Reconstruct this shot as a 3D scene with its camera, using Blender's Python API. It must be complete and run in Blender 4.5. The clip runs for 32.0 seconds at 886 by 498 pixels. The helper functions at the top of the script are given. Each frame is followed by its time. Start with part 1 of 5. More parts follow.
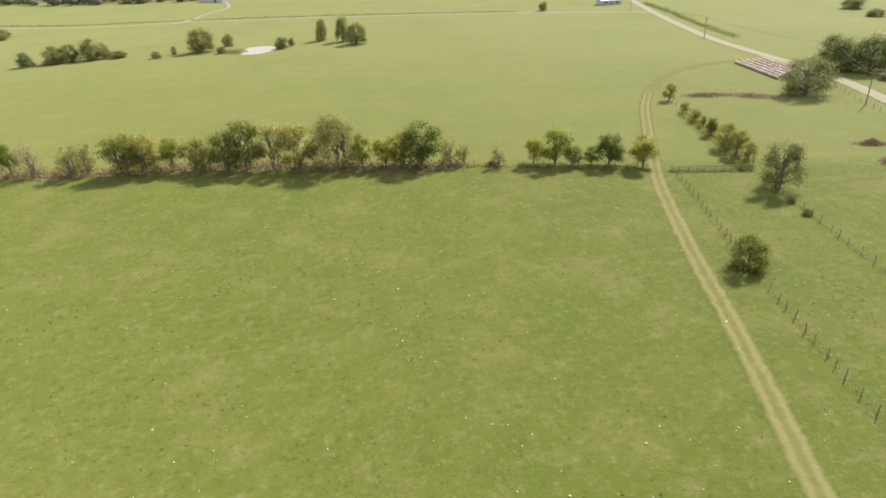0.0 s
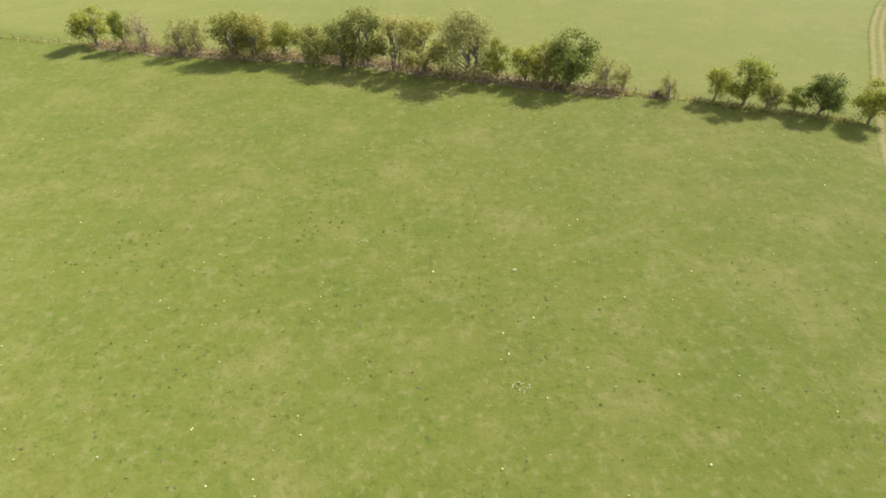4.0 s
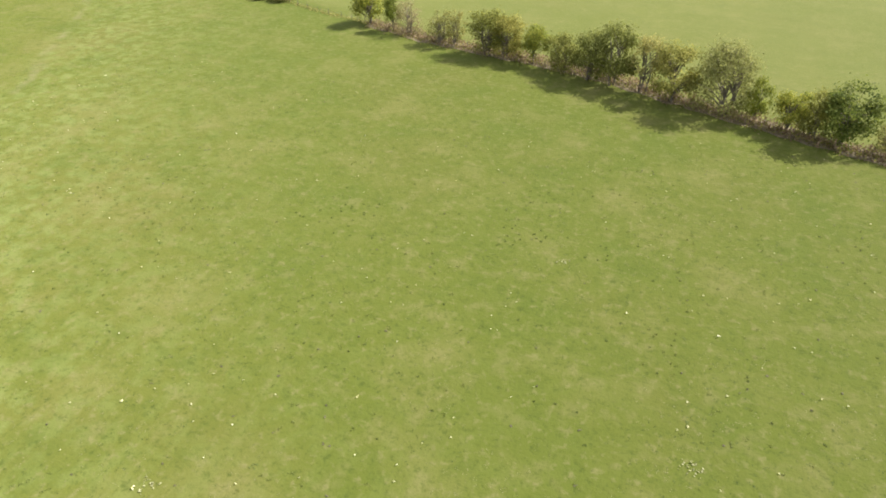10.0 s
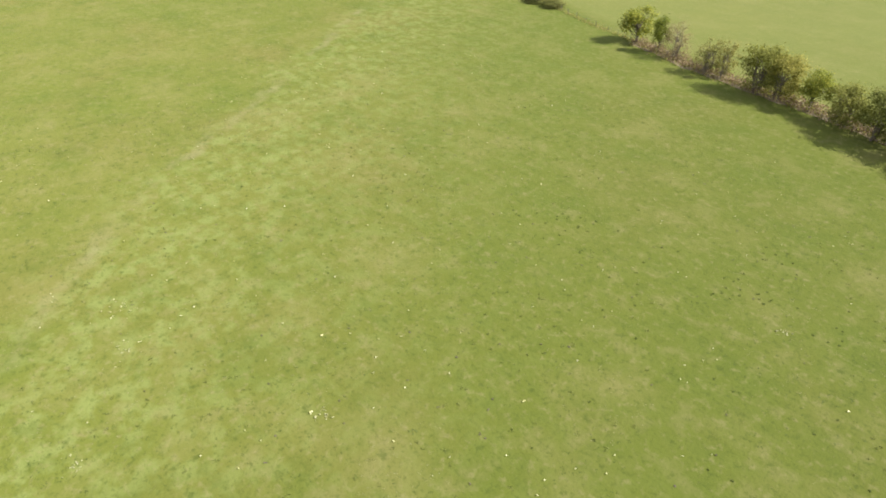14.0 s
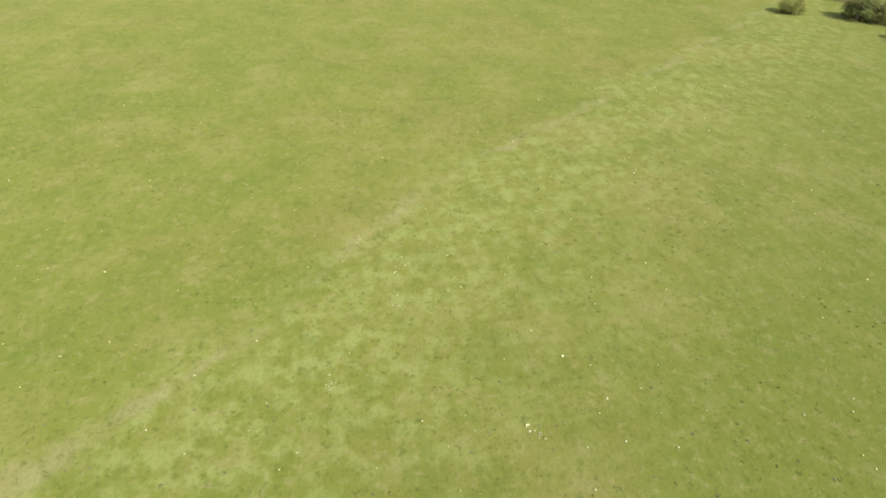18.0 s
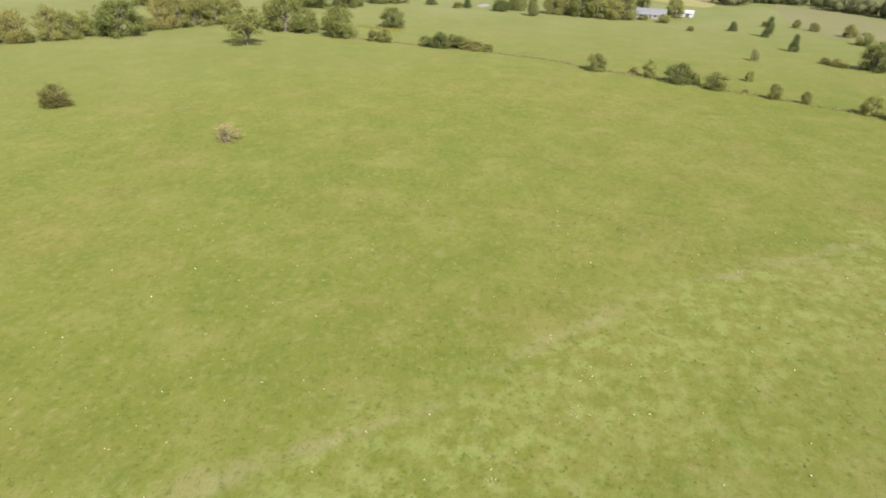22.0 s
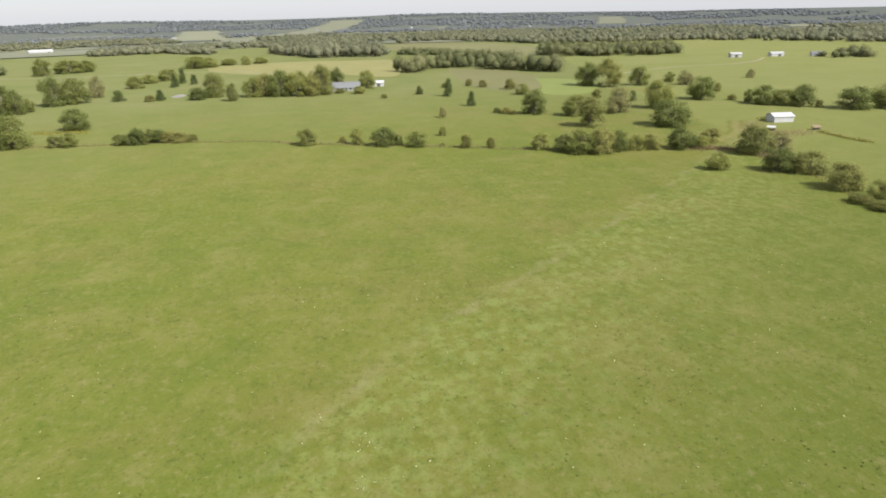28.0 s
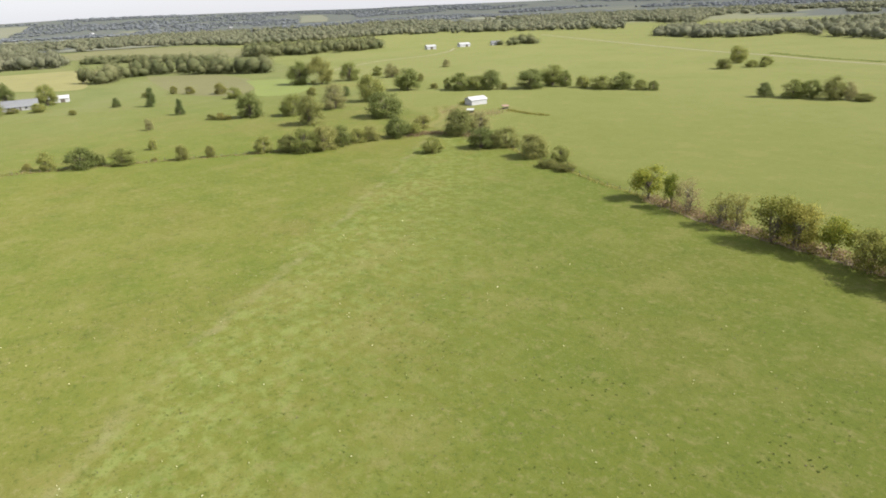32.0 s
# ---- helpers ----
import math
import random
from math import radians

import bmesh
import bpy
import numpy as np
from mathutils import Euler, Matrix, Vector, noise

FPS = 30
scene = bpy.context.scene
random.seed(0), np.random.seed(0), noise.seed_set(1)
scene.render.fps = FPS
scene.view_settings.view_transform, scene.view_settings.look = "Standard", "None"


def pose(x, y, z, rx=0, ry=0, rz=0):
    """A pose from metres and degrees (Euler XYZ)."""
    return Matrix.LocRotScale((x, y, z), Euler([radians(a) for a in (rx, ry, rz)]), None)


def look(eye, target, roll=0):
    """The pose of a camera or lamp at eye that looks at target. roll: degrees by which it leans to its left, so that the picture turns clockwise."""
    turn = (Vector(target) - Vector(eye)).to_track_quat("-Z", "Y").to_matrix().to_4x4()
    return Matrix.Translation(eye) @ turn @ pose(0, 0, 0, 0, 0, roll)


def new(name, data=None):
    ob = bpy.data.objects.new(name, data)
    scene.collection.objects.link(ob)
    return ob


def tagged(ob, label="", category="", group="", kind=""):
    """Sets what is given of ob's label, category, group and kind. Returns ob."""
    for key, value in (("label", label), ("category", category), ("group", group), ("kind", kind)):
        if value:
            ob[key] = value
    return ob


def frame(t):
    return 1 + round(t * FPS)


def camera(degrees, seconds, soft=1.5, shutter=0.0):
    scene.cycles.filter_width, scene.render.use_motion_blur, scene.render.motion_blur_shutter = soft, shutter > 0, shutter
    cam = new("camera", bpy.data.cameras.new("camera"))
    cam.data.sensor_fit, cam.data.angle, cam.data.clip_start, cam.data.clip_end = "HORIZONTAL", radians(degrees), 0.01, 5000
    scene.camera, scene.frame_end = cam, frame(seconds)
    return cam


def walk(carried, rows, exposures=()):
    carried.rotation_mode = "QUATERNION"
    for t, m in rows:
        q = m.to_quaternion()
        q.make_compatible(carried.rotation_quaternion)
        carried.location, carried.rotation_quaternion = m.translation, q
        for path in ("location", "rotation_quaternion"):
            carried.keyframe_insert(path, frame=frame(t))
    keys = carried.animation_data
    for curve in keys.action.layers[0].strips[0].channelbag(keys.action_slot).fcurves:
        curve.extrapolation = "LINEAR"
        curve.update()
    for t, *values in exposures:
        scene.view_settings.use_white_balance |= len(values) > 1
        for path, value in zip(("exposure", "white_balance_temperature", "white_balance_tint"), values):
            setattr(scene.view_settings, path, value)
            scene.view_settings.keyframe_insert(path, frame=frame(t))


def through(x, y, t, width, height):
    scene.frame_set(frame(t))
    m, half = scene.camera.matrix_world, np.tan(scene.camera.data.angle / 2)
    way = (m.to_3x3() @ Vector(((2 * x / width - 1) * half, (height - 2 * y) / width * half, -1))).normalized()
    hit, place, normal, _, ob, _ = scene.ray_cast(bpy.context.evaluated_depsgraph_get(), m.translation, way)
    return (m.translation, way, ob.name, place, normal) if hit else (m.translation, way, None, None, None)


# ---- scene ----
# A pasture seen from a drone: x east, y north from the place where it hovers, z up from the grass.
cam = camera(70.6, 32.0, soft=1.8)
PATH = [
    (0.0, pose(-3.35, -25.68, 47.91, 63.39, 2.41, -14.10)),
    (0.5, pose(-3.14, -22.50, 47.95, 60.08, 2.33, -14.32)),
    (1.0, pose(-2.75, -19.29, 48.02, 59.50, 2.31, -14.55)),
    (1.5, pose(-2.31, -16.31, 47.87, 56.64, 2.23, -14.64)),
    (2.0, pose(-1.82, -13.24, 47.86, 52.36, 2.20, -14.76)),
    (2.5, pose(-1.22, -9.91, 47.70, 52.30, 2.19, -14.98)),
    (3.0, pose(-0.75, -6.70, 47.54, 52.53, 1.96, -10.64)),
    (3.5, pose(0.00, -3.81, 47.56, 52.75, 1.62, -4.19)),
    (4.0, pose(0.19, -1.79, 47.47, 52.92, 1.33, -0.49)),
    (4.5, pose(-0.16, -0.63, 47.31, 53.11, 0.97, 2.65)),
    (6.5, pose(0.04, 0.05, 47.48, 53.42, 0.86, 9.95)),
    (7.0, pose(0.17, 0.11, 47.60, 53.45, 0.85, 11.33)),
    (7.5, pose(0.19, 0.15, 47.74, 53.48, 0.88, 11.82)),
    (8.0, pose(0.10, 0.13, 47.86, 53.48, 0.86, 12.16)),
    (8.5, pose(0.08, 0.06, 47.94, 53.47, 0.91, 12.32)),
    (9.0, pose(0.05, 0.03, 47.87, 53.49, 0.94, 12.54)),
    (9.5, pose(-0.22, 0.05, 47.81, 53.59, 0.49, 18.09)),
    (10.0, pose(-0.24, 0.31, 47.58, 53.69, 0.31, 22.61)),
    (10.5, pose(-0.24, 0.35, 47.63, 53.70, 0.23, 24.86)),
    (11.0, pose(-0.30, 0.36, 47.70, 53.73, 0.09, 27.41)),
    (11.5, pose(-0.39, 0.38, 47.82, 53.68, -0.06, 30.44)),
    (12.0, pose(-0.35, 0.37, 47.93, 53.71, -0.17, 34.15)),
    (12.5, pose(-0.39, 0.31, 47.95, 53.79, -0.31, 36.67)),
    (13.0, pose(-0.48, 0.29, 47.93, 53.80, -0.49, 39.09)),
    (13.5, pose(-0.24, 0.25, 47.57, 54.08, -0.67, 43.03)),
    (14.0, pose(-0.05, -0.00, 47.24, 54.47, -0.93, 46.47)),
    (14.5, pose(-0.10, -0.13, 47.17, 54.63, -1.36, 52.08)),
    (16.5, pose(-0.47, 0.89, 48.46, 53.65, -0.95, 66.68)),
    (17.0, pose(-0.58, 0.88, 48.59, 53.61, -1.13, 71.40)),
    (17.5, pose(-0.49, 0.88, 48.79, 53.58, -1.27, 75.61)),
    (18.0, pose(-0.41, 0.98, 48.77, 54.35, -1.30, 77.43)),
    (18.5, pose(-0.36, 1.07, 48.62, 57.08, -1.30, 78.86)),
    (19.0, pose(-0.26, 1.18, 48.42, 58.60, -1.27, 80.04)),
    (19.5, pose(-0.40, 1.23, 48.38, 60.00, -1.16, 80.78)),
    (20.0, pose(-0.52, 1.01, 48.46, 61.30, -1.29, 82.55)),
    (20.5, pose(-0.67, 0.73, 48.26, 62.05, -1.71, 90.44)),
    (21.0, pose(-0.78, 0.94, 48.08, 62.60, -2.07, 97.20)),
    (21.5, pose(-0.80, 1.06, 48.03, 62.79, -2.02, 98.36)),
    (22.0, pose(-0.80, 1.19, 47.94, 62.88, -1.90, 98.99)),
    (22.5, pose(-0.90, 1.25, 48.01, 62.94, -1.80, 99.49)),
    (23.0, pose(-1.17, 1.29, 48.10, 64.19, -1.70, 100.01)),
    (23.5, pose(-1.47, 1.23, 48.13, 66.81, -1.60, 100.34)),
    (24.0, pose(-1.53, 1.15, 48.03, 69.16, -1.42, 100.56)),
    (24.5, pose(-1.64, 1.21, 47.93, 69.59, -1.31, 100.84)),
    (25.0, pose(-1.65, 1.50, 47.96, 69.66, -1.07, 99.04)),
    (25.5, pose(-1.55, 1.76, 48.10, 69.73, -0.40, 92.00)),
    (27.5, pose(-0.95, 2.35, 48.31, 69.60, 0.95, 76.39)),
    (28.0, pose(-0.95, 2.31, 48.24, 69.53, 1.25, 72.88)),
    (28.5, pose(-1.00, 2.28, 48.14, 69.48, 1.39, 69.99)),
    (29.0, pose(-0.93, 2.27, 48.14, 69.38, 1.57, 67.06)),
    (29.5, pose(-0.74, 2.38, 48.15, 69.27, 1.82, 63.21)),
    (30.0, pose(-0.56, 2.55, 48.16, 69.06, 2.23, 57.81)),
    (30.5, pose(-0.46, 2.69, 48.16, 68.84, 2.54, 52.52)),
    (31.0, pose(-0.33, 2.61, 48.09, 68.74, 2.58, 49.86)),
    (31.5, pose(-0.20, 2.46, 48.10, 68.67, 2.60, 48.49)),
    (32.0, pose(-0.21, 2.34, 48.12, 68.62, 2.54, 47.66)),
]
walk(cam, PATH, exposures=[
    (0.0, 2.00, 6500, 11), (1.0, 2.06, 6500, 11), (2.5, 2.09, 6500, 11), (4.5, 2.12, 6500, 11), (7.2, 2.07, 6500, 14), (8.2, 2.07, 6500, 14), (9.0, 2.09, 6500, 8), (14.5, 2.00, 6500, 8), (18.0, 1.91, 6500, 9), (21.0, 1.85, 6500, 9),
    (22.7, 1.79, 6500, 16), (24.2, 1.73, 6500, 15), (25.0, 1.68, 6500, 9), (28.0, 1.59, 6500, 8), (30.0, 1.66, 6500, 7), (32.0, 1.77, 6500, 9)])

# ---- daylight ----
SUN_TURN, SUN_HEIGHT = 35.0, 43.0
world = bpy.data.worlds.new("sky")
scene.world = world
world.use_nodes = True
sky = world.node_tree.nodes.new("ShaderNodeTexSky")
sky.sky_type = "NISHITA"
sky.sun_disc = False
sky.sun_elevation = radians(SUN_HEIGHT)
sky.sun_rotation = radians(90 - SUN_TURN)
sky.air_density, sky.dust_density, sky.ozone_density = 1.0, 1.0, 1.0
# a thin even veil of high cloud whitens the clear sky
veil = world.node_tree.nodes.new("ShaderNodeMix")
veil.data_type = "RGBA"
veil.inputs[0].default_value = 0.92
veil.inputs[7].default_value = (1.46, 1.47, 1.62, 1)
world.node_tree.links.new(sky.outputs[0], veil.inputs[6])
world.node_tree.links.new(veil.outputs[2], world.node_tree.nodes["Background"].inputs[0])
world.node_tree.nodes["Background"].inputs[1].default_value = 0.15
sun_data = bpy.data.lights.new("sun", "SUN")
sun_data.energy, sun_data.angle, sun_data.color = 2.75, radians(0.6), (1.0, 0.965, 0.87)
sun = new("sun", sun_data)
sun_from = Vector((math.cos(radians(SUN_TURN)) * math.cos(radians(SUN_HEIGHT)), math.sin(radians(SUN_TURN)) * math.cos(radians(SUN_HEIGHT)), math.sin(radians(SUN_HEIGHT))))
sun.matrix_world = look(sun_from * 300, (0, 0, 0))

# ---- materials ----
def nodes_of(name):
    m = bpy.data.materials.new(name)
    m.use_nodes = True
    t = m.node_tree
    return m, t, t.nodes["Principled BSDF"]


def node(t, kind, **sockets):
    n = t.nodes.new(kind)
    for key, value in sockets.items():
        n.inputs[key.replace("_", " ")].default_value = value
    return n


def noise_node(t, where, scale, detail=4.0, rough=0.6):
    n = node(t, "ShaderNodeTexNoise", Scale=scale, Detail=detail, Roughness=rough)
    t.links.new(where, n.inputs["Vector"])
    return n.outputs["Fac"]


def ramp(t, fac, stops):
    n = t.nodes.new("ShaderNodeValToRGB")
    while len(n.color_ramp.elements) < len(stops):
        n.color_ramp.elements.new(0.5)
    for e, (p, c) in zip(n.color_ramp.elements, stops):
        e.position, e.color = p, (*c, 1)
    t.links.new(fac, n.inputs[0])
    return n.outputs[0]


def mix(t, fac, a, b, how="MIX"):
    n = t.nodes.new("ShaderNodeMix")
    n.data_type, n.blend_type = "RGBA", how
    for value, at in ((fac, 0), (a, 6), (b, 7)):
        if isinstance(value, (int, float)):
            n.inputs[at].default_value = value
        elif isinstance(value, tuple):
            n.inputs[at].default_value = (*value, 1)
        else:
            t.links.new(value, n.inputs[at])
    return n.outputs[2]


def spread(t, fac, low, high, to_low=0.0, to_high=1.0):
    n = t.nodes.new("ShaderNodeMapRange")
    for k, v in enumerate((low, high, to_low, to_high), 1):
        n.inputs[k].default_value = v
    t.links.new(fac, n.inputs[0])
    return n.outputs[0]


def bump(t, shader, height, strength, distance):
    n = node(t, "ShaderNodeBump", Strength=strength, Distance=distance)
    t.links.new(height, n.inputs["Height"])
    t.links.new(n.outputs[0], shader.inputs["Normal"])


def position(t):
    return t.nodes.new("ShaderNodeNewGeometry").outputs["Position"]


def own_place(t):
    return t.nodes.new("ShaderNodeTexCoord").outputs["Object"]


def pasture(t, where):
    """Colour and relief of grazed grass: broad soft swathes, mottling, a lusher belt beside the old trail, tufts."""
    broad = noise_node(t, where, 0.011, 3)
    base = ramp(t, broad, [(0.32, (0.0888, 0.1069, 0.0191)), (0.5, (0.0977, 0.1103, 0.0208)), (0.68, (0.1121, 0.1162, 0.0263))])
    # worn ground where the herd lies about
    tired = noise_node(t, where, 0.032, 4, 0.6)
    base = mix(t, spread(t, tired, 0.50, 0.66, 0.0, 0.38), base, (0.1309, 0.1074, 0.0361))
    # grass grows lusher and yellower, in clumps, on one side of the old cattle trail
    turned = node(t, "ShaderNodeMapping", Rotation=(0, 0, radians(52)))
    turned.vector_type = "POINT"
    t.links.new(where, turned.inputs["Vector"])
    parts = t.nodes.new("ShaderNodeSeparateXYZ")
    t.links.new(turned.outputs[0], parts.inputs[0])

    def wandering(scale, by):
        n = t.nodes.new("ShaderNodeMath")
        n.operation = "ADD"
        t.links.new(parts.outputs["Y"], n.inputs[0])
        t.links.new(spread(t, noise_node(t, where, scale, 3, 0.6), 0.25, 0.75, -by, by), n.inputs[1])
        return n.outputs[0]

    # the trail bows a little to the south-west
    bow = ramp(t, spread(t, parts.outputs["X"], -180, -30), [(0.0, (0.60,) * 3), (0.47, (0.45,) * 3), (0.72, (0.25,) * 3), (0.84, (0.36,) * 3), (1.0, (0.60,) * 3)])
    bow = spread(t, bow, 0, 1, 60, 40)
    beside = t.nodes.new("ShaderNodeMath")
    beside.operation = "ADD"
    t.links.new(wandering(0.07, 6), beside.inputs[0])
    t.links.new(bow, beside.inputs[1])
    belt = ramp(t, spread(t, beside.outputs[0], -10, 65), [(0.06, (0, 0, 0)), (0.16, (0.85, 0.85, 0.85)), (0.28, (1, 1, 1)), (0.55, (0.55, 0.55, 0.55)), (1.0, (0.12, 0.12, 0.12))])
    clumped = ramp(t, noise_node(t, where, 0.36, 4, 0.62), [(0.46, (0, 0, 0)), (0.60, (0.95, 0.95, 0.95))])
    base = mix(t, mix(t, 1.0, belt, clumped, "MULTIPLY"), base, (0.1425, 0.1630, 0.0497))
    base = mix(t, mix(t, 1.0, belt, (0.14, 0.14, 0.14), "MULTIPLY"), base, (0.1167, 0.1320, 0.0268))
    # from the trail towards the hedgerow the grass turns a deeper green
    deep_side = ramp(t, spread(t, beside.outputs[0], 10, 80), [(0.0, (0, 0, 0)), (0.55, (0.45, 0.45, 0.45)), (1.0, (0.5, 0.5, 0.5))])
    base = mix(t, deep_side, base, (0.0764, 0.0930, 0.0157))
    # the trail itself: a broken line of trodden, bleached grass
    along = t.nodes.new("ShaderNodeMath")
    along.operation = "ADD"
    t.links.new(wandering(0.12, 1.6), along.inputs[0])
    t.links.new(bow, along.inputs[1])
    trod = ramp(t, spread(t, along.outputs[0], -4, 4), [(0.30, (0, 0, 0)), (0.46, (1, 1, 1)), (0.54, (1, 1, 1)), (0.72, (0, 0, 0))])
    trod = mix(t, 1.0, trod, ramp(t, noise_node(t, where, 0.13, 4, 0.7), [(0.40, (0, 0, 0)), (0.63, (0.53, 0.53, 0.53))]), "MULTIPLY")
    base = mix(t, trod, base, (0.1790, 0.1580, 0.0860))
    # mottling: swathes of some ten metres, patches of three, clumps of one
    patches = noise_node(t, where, 0.085, 3, 0.55)
    base = mix(t, spread(t, patches, 0.52, 0.68, 0.0, 0.45), base, (0.1421, 0.1349, 0.0444))
    base = mix(t, spread(t, patches, 0.47, 0.32, 0.0, 0.50), base, (0.0710, 0.0936, 0.0154))
    spots = noise_node(t, where, 0.30, 3, 0.6)
    base = mix(t, spread(t, spots, 0.54, 0.70, 0.0, 0.38), base, (0.1576, 0.1428, 0.0582))
    base = mix(t, spread(t, spots, 0.45, 0.30, 0.0, 0.45), base, (0.0644, 0.0837, 0.0145))
    clumps = noise_node(t, where, 0.9, 4, 0.65)
    base = mix(t, spread(t, clumps, 0.55, 0.68, 0.0, 0.52), base, (0.1642, 0.1497, 0.0638))
    base = mix(t, spread(t, clumps, 0.43, 0.31, 0.0, 0.65), base, (0.0500, 0.0670, 0.0125))
    tufts = noise_node(t, where, 2.4, 3, 0.7)
    return mix(t, spread(t, tufts, 0.44, 0.30, 0.0, 0.55), base, (0.0532, 0.0680, 0.0139)), tufts, clumps


def grass_material():
    m, t, s = nodes_of("pasture_grass")
    where = position(t)
    near, tufts, clumps = pasture(t, where)
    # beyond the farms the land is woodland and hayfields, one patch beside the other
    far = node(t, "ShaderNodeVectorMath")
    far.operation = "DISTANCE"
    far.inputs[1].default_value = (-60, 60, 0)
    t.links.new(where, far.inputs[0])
    # north of the hedgerow lies a paler meadow, to the west lie other pastures
    across = node(t, "ShaderNodeVectorMath")
    across.operation = "DOT_PRODUCT"
    across.inputs[1].default_value = (0.3176, 0.9485, 0)
    t.links.new(where, across.inputs[0])
    swathes = noise_node(t, where, 0.02, 4, 0.6)
    mown = mix(t, 0.5, swathes, noise_node(t, where, 0.11, 4, 0.65))
    meadow = ramp(t, mown, [(0.3, (0.1280, 0.1420, 0.0392)), (0.5, (0.1569, 0.1630, 0.0550)), (0.7, (0.1780, 0.1780, 0.0580))])
    west = ramp(t, swathes, [(0.3, (0.0991, 0.1140, 0.0419)), (0.5, (0.1218, 0.1320, 0.0550)), (0.7, (0.1465, 0.1460, 0.0732))])
    # both blend in further with distance, the lightening of haze put into the grass colour
    near = mix(t, spread(t, far.outputs["Value"], 170, 420, 0.0, 0.7), near, west)
    near = mix(t, spread(t, across.outputs["Value"], 110, 116, 0.0, 0.42), near, meadow)
    near = mix(t, spread(t, across.outputs["Value"], 130, 330, 0.0, 0.6), near, meadow)
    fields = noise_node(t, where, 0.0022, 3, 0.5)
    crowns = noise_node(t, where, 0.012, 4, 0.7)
    # woods and fields out here are blue-greyed: distance haze put into the base colour
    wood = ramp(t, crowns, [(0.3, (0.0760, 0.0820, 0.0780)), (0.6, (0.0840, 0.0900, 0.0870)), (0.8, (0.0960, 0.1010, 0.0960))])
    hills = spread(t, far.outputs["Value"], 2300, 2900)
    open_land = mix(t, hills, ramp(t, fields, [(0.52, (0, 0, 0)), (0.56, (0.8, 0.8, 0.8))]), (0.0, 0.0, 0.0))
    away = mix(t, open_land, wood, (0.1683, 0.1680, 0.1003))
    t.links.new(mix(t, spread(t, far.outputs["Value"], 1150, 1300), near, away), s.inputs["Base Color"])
    s.inputs["Roughness"].default_value = 0.9
    s.inputs["Specular IOR Level"].default_value = 0.05
    # upright blades catch more light at a shallow view
    s.inputs["Diffuse Roughness"].default_value = 0.3
    s.inputs["Sheen Weight"].default_value, s.inputs["Sheen Roughness"].default_value = 0.03, 0.6
    s.inputs["Sheen Tint"].default_value = (0.90, 1.0, 0.45, 1)
    bump(t, s, mix(t, 0.5, tufts, clumps), 0.6, 0.25)
    return m


def simple(name, dark, light, scale, rough=0.8, metal=0.0, relief=0.3, depth=0.02):
    """Two tones in grain and stains, shifted a little from one object to the next."""
    m, t, s = nodes_of(name)
    where = own_place(t)
    grain, stain = noise_node(t, where, scale, 5, 0.65), noise_node(t, where, scale * 0.13, 3)
    both = mix(t, 0.45, grain, stain)
    tone = ramp(t, both, [(0.3, dark), (0.7, light)])
    luck = t.nodes.new("ShaderNodeObjectInfo").outputs["Random"]
    hue = node(t, "ShaderNodeHueSaturation")
    t.links.new(tone, hue.inputs["Color"])
    t.links.new(spread(t, luck, 0, 1, 0.85, 1.15), hue.inputs["Value"])
    t.links.new(hue.outputs[0], s.inputs["Base Color"])
    s.inputs["Roughness"].default_value, s.inputs["Metallic"].default_value = rough, metal
    bump(t, s, grain, relief, depth)
    return m


def leaf(name, dark, middle, light, through=0.5):
    """Foliage: every leaf clump has its own tone, every plant its own shift; light shines through."""
    m, t, s = nodes_of(name)
    geometry = t.nodes.new("ShaderNodeNewGeometry")
    tone = ramp(t, geometry.outputs["Random Per Island"], [(0.05, dark), (0.5, middle), (0.97, light)])
    patch = noise_node(t, geometry.outputs["Position"], 0.8, 4)
    tone = mix(t, spread(t, patch, 0.45, 0.75, 0.0, 0.45), tone, light)
    luck = t.nodes.new("ShaderNodeObjectInfo").outputs["Random"]
    hue = node(t, "ShaderNodeHueSaturation")
    t.links.new(tone, hue.inputs["Color"])
    t.links.new(spread(t, luck, 0, 1, 0.8, 1.2), hue.inputs["Value"])
    t.links.new(spread(t, luck, 1, 0, 0.485, 0.51), hue.inputs["Hue"])
    t.links.new(hue.outputs[0], s.inputs["Base Color"])
    s.inputs["Roughness"].default_value = 0.6
    s.inputs["Specular IOR Level"].default_value = 0.12
    glow = t.nodes.new("ShaderNodeBsdfTranslucent")
    t.links.new(hue.outputs[0], glow.inputs["Color"])
    blend = node(t, "ShaderNodeMixShader", Fac=through)
    t.links.new(s.outputs[0], blend.inputs[1])
    t.links.new(glow.outputs[0], blend.inputs[2])
    t.links.new(blend.outputs[0], t.nodes["Material Output"].inputs["Surface"])
    return m


